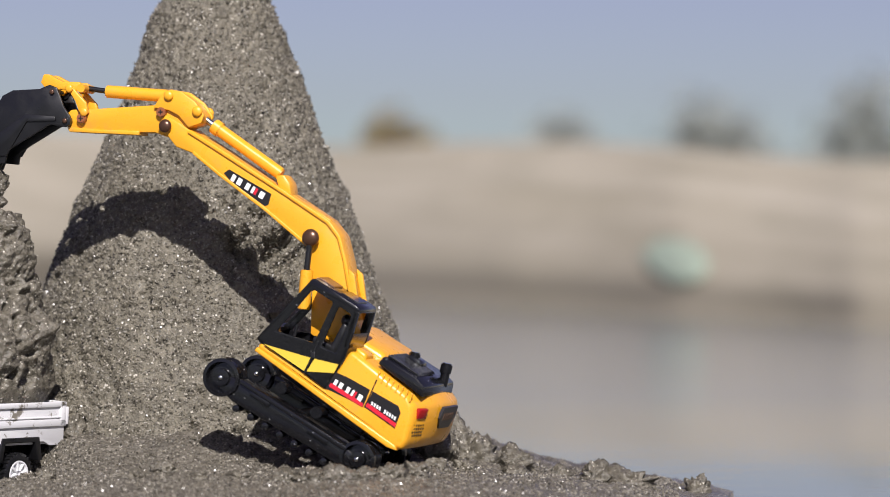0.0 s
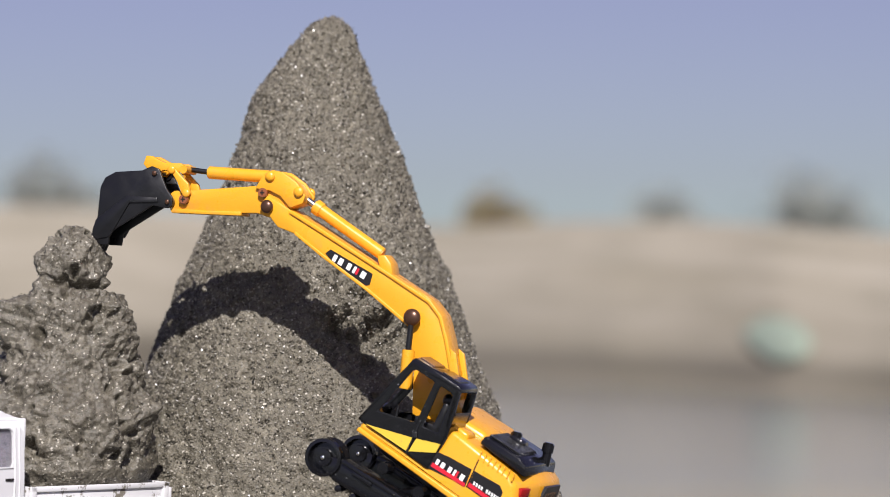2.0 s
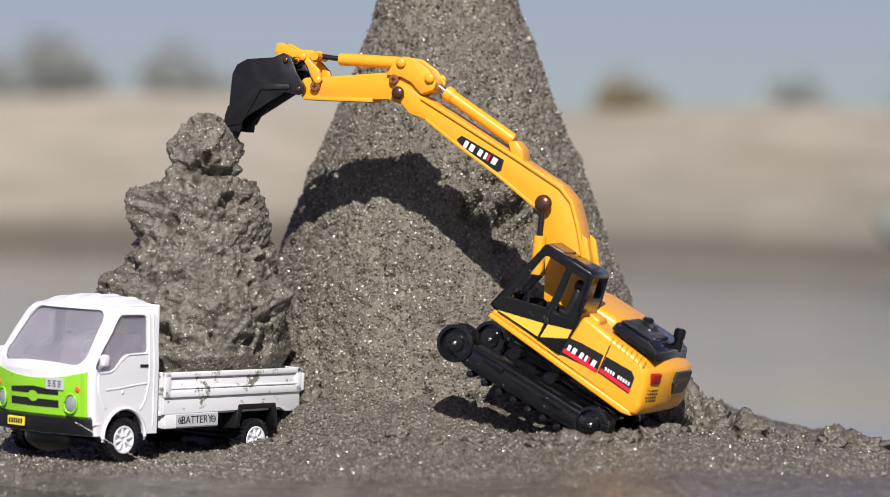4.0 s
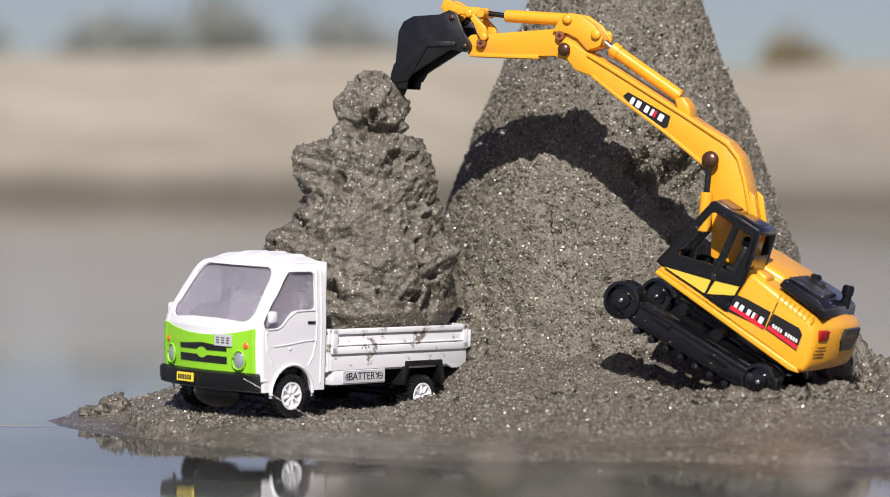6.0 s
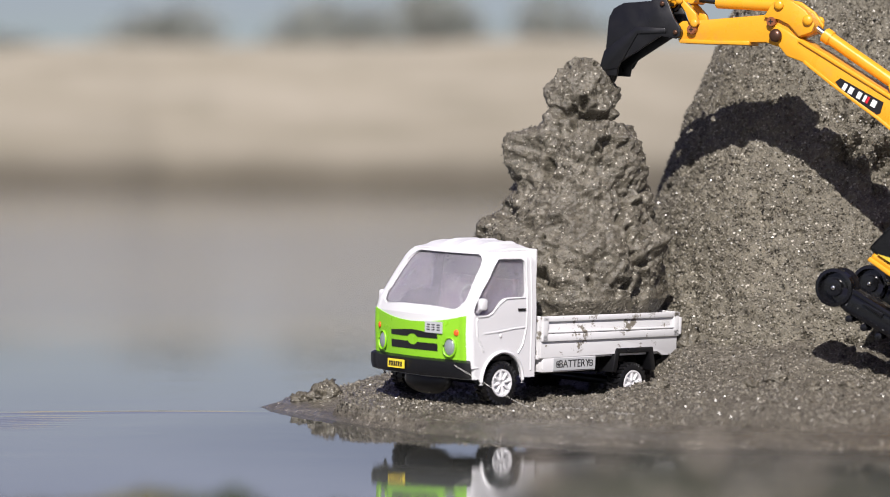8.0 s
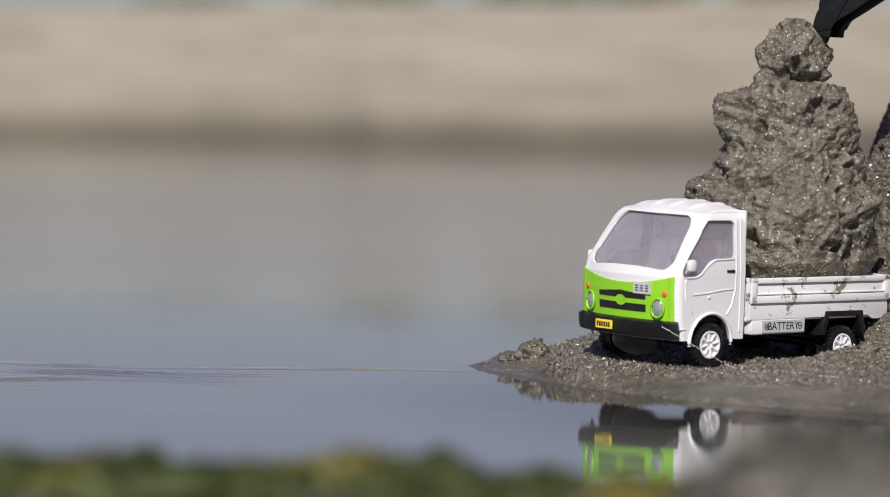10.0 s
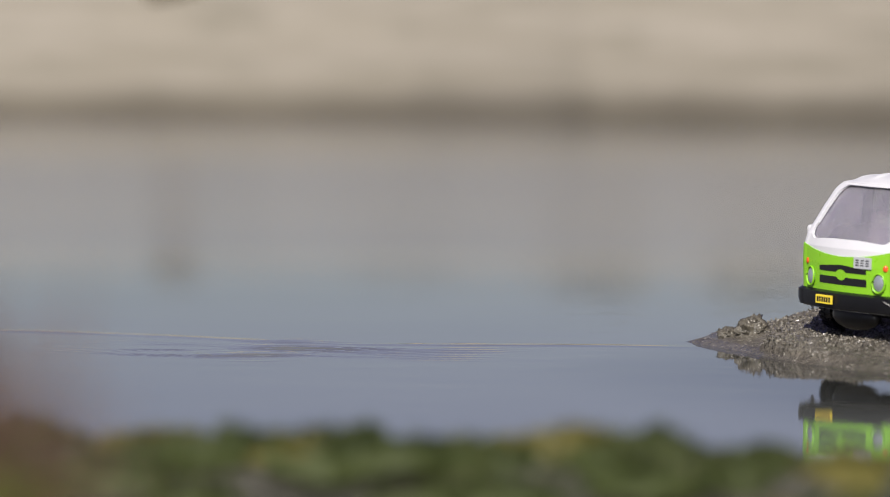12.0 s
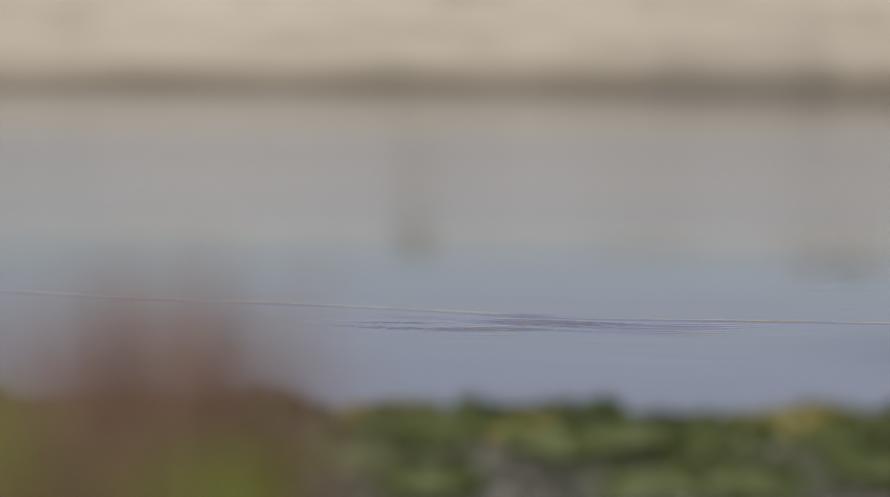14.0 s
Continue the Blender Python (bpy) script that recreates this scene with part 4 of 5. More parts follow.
    for y0 in (N - 0.0009, -0.0024):
        part("front_post", slab(mm([(-12.2, -37.0), (-11.0, -35.4), (7.8, -15.9), (8.6, -17.2)]), y0, y0 + 0.0017, 0.0003), BLACK, cab)
        part("rear_post", slab(mm([(23.6, -26.2), (25.4, -26.8), (21.5, -40.0), (19.6, -39.4)]), y0, y0 + 0.0017, 0.0003), BLACK, cab)
    part("rear_wall", slab(mm([(22.6, -34.5), (23.3, -34.5), (20.2, -43.0), (18.6, -43.0)]), N, -0.0035), BLACK, cab)
    part("front_wall", slab(mm([(-11.8, -36.8), (-6.2, -31.2), (-5.2, -32.4), (-10.6, -38.2)]), N, -0.0035), BLACK, cab)
    part("floor", slab(mm([(-11.4, -37.4), (13, -54.0), (20.0, -43.5), (19.0, -42.5), (12, -45.5), (-6, -37)]), N + 0.0004, -0.0036), DULL_BLACK, cab)
    seat = part("driver_seat", slab(mm([(6.5, -38.5), (7.2, -35.2), (13.6, -38.6), (17.8, -30.6), (19.6, -31.8), (15.6, -42.5)]), -0.0170, -0.0090, 0.0008), DULL_BLACK, cab, smooth=35)
    part("headrest", ball((0.0182, -0.013, -0.0302), 0.0024, scale=(0.8, 1.2, 1)), DULL_BLACK, seat, smooth=60)
    part("control_lever", rod((-0.001, -0.015, -0.0385), (0.0006, -0.015, -0.0318), 0.0006, sides=8), DULL_BLACK, cab)
    part("decal", slab(mm([(-8.9, -38.5), (8.3, -43.2), (5.6, -47.7)]), N - 0.0012, N), DECAL_YELLOW, cab, "yellow wedge stripe on the door")
    part("decal", slab(mm([(9.4, -43.4), (18.1, -45.3), (16.4, -48.3), (6.6, -47.9)]), N - 0.0012, N), DECAL_YELLOW, cab, "yellow wedge stripe on the door")
    part("door_seam", slab(mm([(10.6, -37.4), (11.0, -37.6), (5.9, -48.6), (5.5, -48.4)]), N - 0.0013, N), DULL_BLACK, cab)
    part("door_handle", box(0.0080, 0.0098, N - 0.0017, N - 0.0008, -0.0432, -0.0410, 0.0003), DULL_BLACK, cab)

    # undercarriage without belts: wheels on two long frames
    slope = math.atan2(-29.3, 52.0)
    base = part("turntable", slab(mm([(-9, -49), (-6, -43), (26, -66), (24, -72)]), -0.011, 0.011, 0.001), DULL_BLACK, ex, smooth=35)
    part("axle", rod((0.0, -0.019, -0.0645), (0.0, 0.019, -0.0645), 0.002), DULL_BLACK, base, smooth=40)
    for s in (-1, 1):
        y = s * 0.0200
        fr = part("track_frame", slab(mm([(-23.0, -50.4), (-17.0, -52.0), (22.0, -75.6), (26.6, -79.4), (25.6, -83.0), (19.4, -82.2), (-22.0, -59.6), (-27.0, -54.6)]), y - 0.0040, y + 0.0040, 0.0008), BLACK, ex, "glossy black track frame", smooth=35)
        part("rail", slab(mm([(-18.6, -53.0), (-17.6, -51.4), (22.6, -75.2), (22.0, -77.0)]), y - 0.0052, y + 0.0052, 0.0004), BLACK, fr, smooth=35)
        part("plate", slab(mm([(-15.0, -57.0), (-14.0, -55.4), (-6.6, -59.9), (-7.6, -61.7)]), y - 0.0049, y + 0.0049, 0.0004), BLACK, fr, smooth=35)
        part("plate", slab(mm([(7.0, -70.0), (8.0, -68.4), (15.6, -73.1), (14.6, -74.9)]), y - 0.0049, y + 0.0049, 0.0004), BLACK, fr, smooth=35)
        for x, z, r in ((-25.7, -50.9, 0.0072), (26.3, -79.6, 0.0068)):
            w = part("wheel", lathe_y([(0.0010, y - 0.0050), (r * 0.42, y - 0.0048), (r * 0.46, y - 0.0030), (r * 0.74, y - 0.0028), (r * 0.80, y - 0.0052), (r * 0.97, y - 0.0050), (r, y - 0.0030), (r * 0.86, y - 0.0018), (r * 0.86, y + 0.0018), (r, y + 0.0030), (r * 0.97, y + 0.0050), (r * 0.6, y + 0.0046), (0.001, y + 0.0046)], x / 1000, z / 1000), BLACK, ex, smooth=35)
            part("hub_screw", ball((x / 1000, y - 0.0054, z / 1000), 0.0009, scale=(1, 0.5, 1), cuts=6), STEEL, w, smooth=60)
            part("hub_screw", ball((x / 1000, y + 0.0050, z / 1000), 0.0009, scale=(1, 0.5, 1), cuts=6), STEEL, w, smooth=60)
        for k in range(7):
            x, z = -20.5 + k * 5.6, -62.2 - k * 3.1
            part("roller", lathe_y([(0.0005, y - 0.0036), (0.0013, y - 0.0034), (0.0015, y), (0.0013, y + 0.0034), (0.0005, y + 0.0036)], x / 1000, z / 1000, sides=14), BLACK, fr, smooth=40)
        for x, z in ((-3.0, -54.6), (10.6, -63.2)):
            part("upper_roller", rod((x / 1000, y - 0.0045, z / 1000), (x / 1000, y + 0.0045, z / 1000), 0.0023, sides=14, bevel=0.0003), BLACK, fr, smooth=40)
    drops_on(ex, (BLACK,), 200, 0.00010, 0.00036, 31)


def bow(x, y):
    """How far the back of the house draws in towards its corners."""
    return 0.0060 * max(0.0, min(1.0, (x - 0.038) / 0.013)) * (abs(y - 0.0085) / 0.0300) ** 2.2


def mark_letters(parent, a, b, y, height):
    """Five plain white blocks and a red one along a line, in place of a maker's mark."""
    ax, az = a[0] / 1000, a[1] / 1000
    dx, dz = (b[0] - a[0]) / 1000, (b[1] - a[1]) / 1000
    ln = math.hypot(dx, dz)
    ux, uz = dx / ln, dz / ln
    px, pz = uz, -ux
    for i, (p, w) in enumerate(((0.0, 0.10), (0.17, 0.12), (0.42, 0.11), (0.60, 0.07), (0.69, 0.06), (0.83, 0.13))):
        x0, z0 = ax + ux * ln * p, az + uz * ln * p
        c = [(x0, z0), (x0 + ux * ln * w, z0 + uz * ln * w)]
        q = [(x + px * height * 0.8, z + pz * height * 0.8) for x, z in reversed(c)]
        red = i == 4
        part("red_mark" if red else "mark", slab(c + q, y, y + 0.0004), DECAL_RED if red else DECAL_WHITE, parent)


def bucket_shell(half):
    path = mm([(-101.5, 56.6), (-107.5, 56.4), (-114, 56.4), (-118.2, 56.2), (-122.2, 54.2), (-124.2, 50.8), (-125.4, 38.6), (-127.2, 34.2), (-127.6, 30.6)])
    inner = mm([(-126.4, 31.0), (-126.0, 33.8), (-124.2, 38.4), (-123.0, 50.4), (-121.4, 53.0), (-118.0, 55.0), (-114, 55.2), (-107.5, 55.2), (-101.5, 55.4)])
    return slab(path + inner, -half, half, 0.0)


# ------------------------------------------------------------------ the toy truck
HALF = 0.0255      # half the cab's width


def cab_front(z):
    """How far the nose lies behind the bumper line at a height."""
    return curve_at(((0.013, 0.0012), (0.020, 0.0004), (0.030, -0.0004), (0.036, -0.0004), (0.040, 0.0008), (0.050, 0.0078), (0.0555, 0.0122), (0.058, 0.0146), (0.0595, 0.0168)), z)


def cab_point(s, z, lift=0.0):
    """The cab's skin: s runs -3..3 round it, far flank, nose (-1..1), near flank."""
    top = max(0.0, (z - 0.0555) / 0.004)
    w = HALF * (1 - 0.05 * smooth((z - 0.036) / 0.022)) - 0.0035 * (1 - math.sqrt(max(0.0, 1 - min(1, top) ** 2)))
    f, r = cab_front(z), 0.0042
    q, sg = abs(s), 1 if s >= 0 else -1
    if q <= 1:
        y = q * (w - r)
        x, n = -(f - 0.0022 + 0.0030 * q * q), Vector((1, 0.25 * q, 0))
    elif q <= 1.5:
        a = (q - 1) * math.pi
        x, y = -(f + 0.0008 + (r - 0.0008) * (1 - math.cos(a))), w - r + r * math.sin(a)
        n = Vector((math.cos(a), math.sin(a), 0))
    else:
        x0 = -(f + r)
        x, y = x0 + (-0.0352 - x0) * (q - 1.5) / 1.5, w
        n = Vector((0, 1, 0))
    n = Vector((n.x, n.y, 0.35 * smooth((z - 0.038) / 0.01))).normalized()
    p = Vector((x, y, z)) + n * lift
    p.y *= sg
    return p


def cab_sheet(inside, lift, s0, s1, z0, z1, ns, nz, thick=0.0008):
    """A solid sheet of the cab's skin, of those cells where inside(point, s) holds."""
    bm = bmesh.new()
    ss, zs = np.linspace(s0, s1, ns), np.linspace(z0, z1, nz)
    made = {}

    def vert(i, j, k):
        key = (i, j, k)
        if key not in made:
            made[key] = bm.verts.new(cab_point(ss[i], zs[j], lift - (thick if k else 0)))
        return made[key]

    cell = np.zeros((ns + 1, nz + 1), bool)
    for i in range(ns - 1):
        for j in range(nz - 1):
            s, z = (ss[i] + ss[i + 1]) / 2, (zs[j] + zs[j + 1]) / 2
            cell[i + 1, j + 1] = inside(cab_point(s, z), s)
    for i in range(ns - 1):
        for j in range(nz - 1):
            if not cell[i + 1, j + 1]:
                continue
            bm.faces.new((vert(i, j, 0), vert(i + 1, j, 0), vert(i + 1, j + 1, 0), vert(i, j + 1, 0)))
            bm.faces.new((vert(i, j, 1), vert(i, j + 1, 1), vert(i + 1, j + 1, 1), vert(i + 1, j, 1)))
            for di, dj, a, b in ((-1, 0, (i, j), (i, j + 1)), (1, 0, (i + 1, j + 1), (i + 1, j)), (0, -1, (i + 1, j), (i, j)), (0, 1, (i, j + 1), (i + 1, j + 1))):
                if not cell[i + 1 + di, j + 1 + dj]:
                    bm.faces.new((vert(*a, 0), vert(*a, 1), vert(*b, 1), vert(*b, 0)))
    return bm


def rounded(u, v, u0, u1, v0, v1, r):
    if not (u0 < u < u1 and v0 < v < v1):
        return False
    cu, cv = min(max(u, u0 + r), u1 - r), min(max(v, v0 + r), v1 - r)
    return (u - cu) ** 2 + (v - cv) ** 2 <= r * r


def in_screen(p, s):
    return abs(s) < 1.25 and rounded(p.y, p.z, -0.0212 + 0.14 * max(0, p.z - 0.042), 0.0212 - 0.14 * max(0, p.z - 0.042), 0.0394 - 3 * p.y * p.y, 0.0582, 0.0046)


def in_side_window(p, s):
    if abs(s) < 1.40:
        return False
    l, z = -p.x, p.z
    low = 0.0362 + 0.0064 * smooth((l - 0.0105) / 0.009)
    front = 0.0030 + 0.0120 * smooth((z - 0.036) / 0.022)
    return rounded(l, z, front, 0.0298, low, 0.0568, 0.0026)


def in_arch(p):
    return math.hypot(-p.x - 0.0184, p.z - 0.0125) < 0.0102 or (p.z < 0.0125 and abs(-p.x - 0.0184) < 0.0098)


def in_green(p, s):
    if abs(s) > 1.20:
        return False
    return 0.0196 < p.z < 0.0332 + 6.0 * p.y * p.y


def in_grille(p, s):
    if abs(p.y) > 0.0120 or not 0.0230 < p.z < 0.0302 - 0.0010 * abs(p.y) / 0.012:
        return False
    bar = abs(p.z - 0.0266) < 0.0009
    shield = (p.y / 0.0028) ** 2 + ((p.z - 0.0266) / 0.0020) ** 2 < 1
    return not (bar or shield)


def build_wheel(parent, x, y, s, c):
    r, w = 0.0078, 0.0032
    wheel = part("wheel", lathe_y([(0.0046, y - s * w), (0.0066, y - s * w), (0.0074, y - s * 0.0026), (0.0075, y), (0.0074, y + s * 0.0026), (0.0066, y + s * w), (0.0052, y + s * w), (0.0048, y + s * 0.0022)], x, c, sides=48), DULL_BLACK, parent, "black treaded tyre", smooth=40)
    bm = bmesh.new()
    for k in range(26):
        for side, off in ((-1, 0.0), (1, 0.5)):
            own = bmesh.new()
            bmesh.ops.create_cube(own, size=1)
            a = 2 * math.pi * (k + off) / 26
            m = Matrix.Translation((x, y, c)) @ Matrix.Rotation(a, 4, "Y") @ Matrix.Translation((0.0074, side * 0.0017, 0)) @ Matrix.Rotation(side * 0.3, 4, "X") @ Matrix.Diagonal((0.0011, 0.0027, 0.0010, 1))
            bmesh.ops.transform(own, matrix=m, verts=own.verts)
            merge(bm, own)
    part("tread", bm, DULL_BLACK, wheel)
    rim = part("rim", lathe_y([(0.0008, y + s * 0.0028), (0.0016, y + s * 0.0030), (0.0020, y + s * 0.0024), (0.0040, y + s * 0.0026), (0.0044, y + s * 0.0034), (0.0050, y + s * 0.0034), (0.0051, y + s * 0.0010), (0.001, y - s * 0.002)], x, c, sides=40), WHITE, wheel, "white spoked plastic rim", smooth=35)
    for k in range(8):
        a = 2 * math.pi * k / 8 + 0.2
        h = part("rim_slot", ball((0, 0, 0), 0.00075, scale=(1.0, 0.35, 1.0), cuts=6), GREY_STICKER, rim, smooth=60)
        h.matrix_local = Matrix.Translation((x + 0.0032 * math.cos(a), y + s * 0.0025, c + 0.0032 * math.sin(a)))
        part("spoke", rod((x + 0.0012 * math.cos(a + 0.39), y + s * 0.0028, c + 0.0012 * math.sin(a + 0.39)), (x + 0.0042 * math.cos(a + 0.39), y + s * 0.0030, c + 0.0042 * math.sin(a + 0.39)), 0.0006, sides=8), WHITE, rim)


def finer(pts, k=10):
    """The same line in short steps."""
    out = []
    for (a, b), (c, d) in zip(pts, pts[1:]):
        out += [(a + (c - a) * i / k, b + (d - b) * i / k) for i in range(k)]
    return out + [pts[-1]]


def build_truck():
    tr = new("toy_truck")
    # it leans a little towards the camera and its nose points slightly up
    tr.matrix_world = pose(TRUCK_X - 0.0007, TRUCK_Y + 0.0007, 0.0, 0, 0, 227) @ pose(-0.05, 0.0222, 0.004) @ pose(0, 0, 0, -2.3, -0.6, 0) @ pose(0.05, -0.0222, -0.004)
    tagged(tr, "white and lime green plastic toy pickup truck on wet sand", "toy truck")
    skin = lambda p, s: not (in_screen(p, s) or in_side_window(p, s) or (abs(s) > 1.35 and in_arch(p)))
    cab = part("cab", cab_sheet(skin, 0, -3, 3, 0.0135, 0.0595, 720, 270, 0.0010), WHITE, tr, "white plastic cab", smooth=40)
    part("front_panel", cab_sheet(lambda p, s: in_green(p, s), 0.0004, -1.35, 1.35, 0.0192, 0.0405, 420, 190, 0.0008), GREEN, cab, "lime green nose panel", smooth=40)
    part("grille", cab_sheet(lambda p, s: in_grille(p, s), 0.00055, -0.75, 0.75, 0.0225, 0.031, 260, 110, 0.0006), DECAL, cab, "black slotted grille")
    part("windscreen", cab_sheet(lambda p, s: abs(s) < 1.45 and 0.0378 < p.z < 0.0588, -0.0014, -1.5, 1.5, 0.0375, 0.0590, 90, 24, 0.0005), GLASS, cab, "milky lilac windscreen with water drops", smooth=60)
    for sg in (-1, 1):
        a, b = (1.36, 2.9) if sg > 0 else (-2.9, -1.36)
        part("side_window", cab_sheet(lambda p, s: 0.0355 < p.z < 0.0576 and -p.x > 0.002, -0.0014, a, b, 0.035, 0.0578, 40, 24, 0.0005), GLASS, cab, "milky lilac side window", smooth=60)
    # ribbed roof
    verts, faces = [], []
    nl, ny = 40, 90
    for i in range(nl + 1):
        for j in range(ny + 1):
            v = -1 + 2 * j / ny
            l0 = 0.0138 + 0.0030 * v * v
            l = l0 + (0.0352 - l0) * i / nl
            rise = math.sin(min(1.0, i / 24) * math.pi / 2)
            z = 0.0590 + 0.0036 * math.sqrt(max(0.0, 1 - v * v)) * rise
            z += 0.0005 * max(0.0, math.sin(v * math.pi * 4.5)) * smooth((i - 5) / 8)
            verts.append((-l, v * 0.0213, z))
    for i in range(nl):
        for j in range(ny):
            k = i * (ny + 1) + j
            faces.append((k, k + 1, k + ny + 2, k + ny + 1))
    roof = mesh_part("roof", raw("roof", verts, faces), WHITE, cab, "white ribbed roof", smooth=60)
    sol = roof.modifiers.new("thickness", "SOLIDIFY")
    sol.thickness = 0.002
    part("rear_wall", plate_x(-0.0354, -HALF * 0.955, HALF * 0.955, 0.0135, 0.0603), WHITE, cab)
    part("floor", box(-0.0345, -0.003, -HALF + 0.0015, HALF - 0.0015, 0.0200, 0.0215), DULL_BLACK, cab)
    part("dashboard", box(-0.0125, -0.006, -0.0205, 0.0205, 0.0215, 0.0365, 0.001), PALE_PLASTIC, cab)
    for y in (-0.011, 0.011):
        part("seat", slab([(-0.030, 0.0215), (-0.017, 0.0215), (-0.017, 0.030), (-0.027, 0.030), (-0.029, 0.049), (-0.0325, 0.049)], y - 0.008, y + 0.008, 0.001), PALE_PLASTIC, cab, smooth=40)
    tor = [Vector((-0.0150, 0.011 + 0.0045 * math.cos(a), 0.0420 + 0.0045 * math.sin(a))) for a in np.linspace(0, 2 * math.pi, 25)]
    part("steering_wheel", tube(tor, 0.0005), WHITE, cab, smooth=60)
    for sg in (-1, 1):
        # wheel arch lip, door outline, mirror, handle
        lip = [(-0.0184 - 0.0106 * math.cos(a), sg * (HALF + 0.0001), 0.0125 + 0.0106 * math.sin(a)) for a in np.linspace(-0.1, math.pi + 0.1, 30)]
        part("arch_lip", tube(lip, 0.0007), WHITE, cab, smooth=60)
        part("wheel_housing", box(-0.0285, -0.0060, sg * 0.0190 - 0.0010, sg * 0.0190 + 0.0010, 0.0140, 0.0235), DULL_BLACK, cab)
        part("wheel_housing", box(-0.0285, -0.0060, min(sg * 0.019, sg * 0.0245), max(sg * 0.019, sg * 0.0245), 0.0228, 0.0238), DULL_BLACK, cab)
        line = lambda pts, r: part("door_seam", tube([(-l, sg * (HALF * (1 - 0.05 * smooth((z - 0.036) / 0.022)) + 0.00005), z) for l, z in finer(pts)], r), WHITE, cab, smooth=60)
        line([(0.0085, 0.0235), (0.0052, 0.029), (0.0046, 0.0345), (0.0050, 0.0355)], 0.00035)
        line([(0.0305, 0.0573), (0.0305, 0.046), (0.0303, 0.032), (0.0285, 0.0255), (0.0262, 0.0225)], 0.00035)
        line([(0.0328, 0.0575), (0.0328, 0.040), (0.0330, 0.016)], 0.0003)
        line([(0.0085, 0.0300), (0.016, 0.0305), (0.024, 0.0315), (0.0300, 0.0318)], 0.0003)
        line([(0.0020, 0.0175), (0.0060, 0.0178)], 0.0003)
        part("window_trim", tube([(-l, sg * HALF * (1 - 0.05 * smooth((z - 0.036) / 0.022)), z) for l, z in finer(((0.0052, 0.0361), (0.0102, 0.0363), (0.0125, 0.0373), (0.0155, 0.0401), (0.0195, 0.0424), (0.0294, 0.0427)))], 0.0004), WHITE, cab, smooth=60)
        part("door_handle", box(-0.0296, -0.0256, sg * HALF - 0.0004, sg * HALF + 0.0004, 0.0378, 0.0388, 0.0002), DECAL, cab, "black door handle slot")
        part("rivet", ball((-0.0170, sg * (HALF + 0.0001), 0.0290), 0.0007, scale=(1, 0.5, 1), cuts=6), WHITE, cab, smooth=60)
        mir = part("mirror", box(-0.0084, -0.0050, min(sg * 0.0250, sg * 0.0274), max(sg * 0.0250, sg * 0.0274), 0.0386, 0.0428, 0.0008), WHITE, cab, "white mirror nub", smooth=40)
        part("stalk", rod((-0.0070, sg * 0.0235, 0.0380), (-0.0068, sg * 0.0260, 0.0395), 0.0008, sides=8), WHITE, mir)
        # lamps
        p = cab_point(sg * 0.82, 0.0248, 0.0004)
        lamp = part("headlight", ball((0, 0, 0), 0.0026, scale=(0.45, 0.92, 1.22)), CLEAR_LENS, cab, "round clear headlight", smooth=60)
        lamp.matrix_local = Matrix.Translation(p) @ pose(0, 0, 0, 0, 0, sg * 14)
        ring = part("bezel", tube([(0.0006, 0.0026 * math.cos(a), 0.0034 * math.sin(a)) for a in np.linspace(0, 2 * math.pi, 29)], 0.0004), GREEN, lamp, smooth=60)
        p = cab_point(sg * 0.95, 0.0302, 0.0004)
        ind = part("indicator", ball((0, 0, 0), 0.0011, scale=(0.5, 1, 1.1), cuts=8), ORANGE_LENS, cab, "orange indicator lamp", smooth=60)
        ind.matrix_local = Matrix.Translation(p) @ pose(0, 0, 0, 0, 0, sg * 30)
    # badge beside the near lamp: plain bars for the model mark
    p = cab_point(0.50, 0.0316, 0.0006)
    badge = part("badge", box(-0.0003, 0.0003, -0.0040, 0.0040, -0.0021, 0.0021, 0.0001), GREY_STICKER, cab, "silver badge with dark marks")
    badge.matrix_local = Matrix.Translation(p) @ pose(0, 0, 0, 0, 0, 7)
    for y in (-0.0023, 0.0, 0.0023):
        for z in (-0.0009, 0.0, 0.0009):
            part("mark", box(0.0002, 0.00042, y - 0.0007, y + 0.0007, z - 0.0002, z + 0.0002), DECAL, badge)
    # front bumper and plate
    bump = part("bumper", bumper(), DULL_BLACK, tr, "black plastic front bumper", smooth=40)
    pl = part("number_plate", box(-0.0003, 0.0004, -0.0042, 0.0042, -0.0016, 0.0016, 0.0001), PLATE_YELLOW, bump, "yellow plate with dark bars")
    pl.matrix_local = pose(0.0046, -0.0062, 0.0172, 0, 0, 0)
    for k in range(6):
        part("bar", box(0.0003, 0.00052, -0.0034 + k * 0.0012, -0.0026 + k * 0.0012, -0.0009, 0.0009), DECAL, pl)

    # chassis
    part("chassis", box(-0.110, -0.004, -0.013, 0.013, 0.0125, 0.0195, 0.001), DULL_BLACK, tr, smooth=40)
    part("belly_pan", ball((-0.006, 0.0, 0.0115), 0.006, scale=(0.8, 2.0, 0.9)), DULL_BLACK, tr, smooth=60)
    for x, z in ((-0.0186, 0.0118), (-0.0890, 0.0088)):
        part("axle", rod((x, -0.022, z), (x, 0.022, z), 0.0016), DULL_BLACK, tr, smooth=40)
        for sg in (-1, 1):
            build_wheel(tr, x, sg * 0.0222, sg, z)

    # bed
    bed = part("bed", box(-0.1135, -0.0375, -0.0245, 0.0245, 0.0195, 0.0213, 0.0003), DIRTY_WHITE, tr, "white truck bed smeared with wet sand", smooth=40)
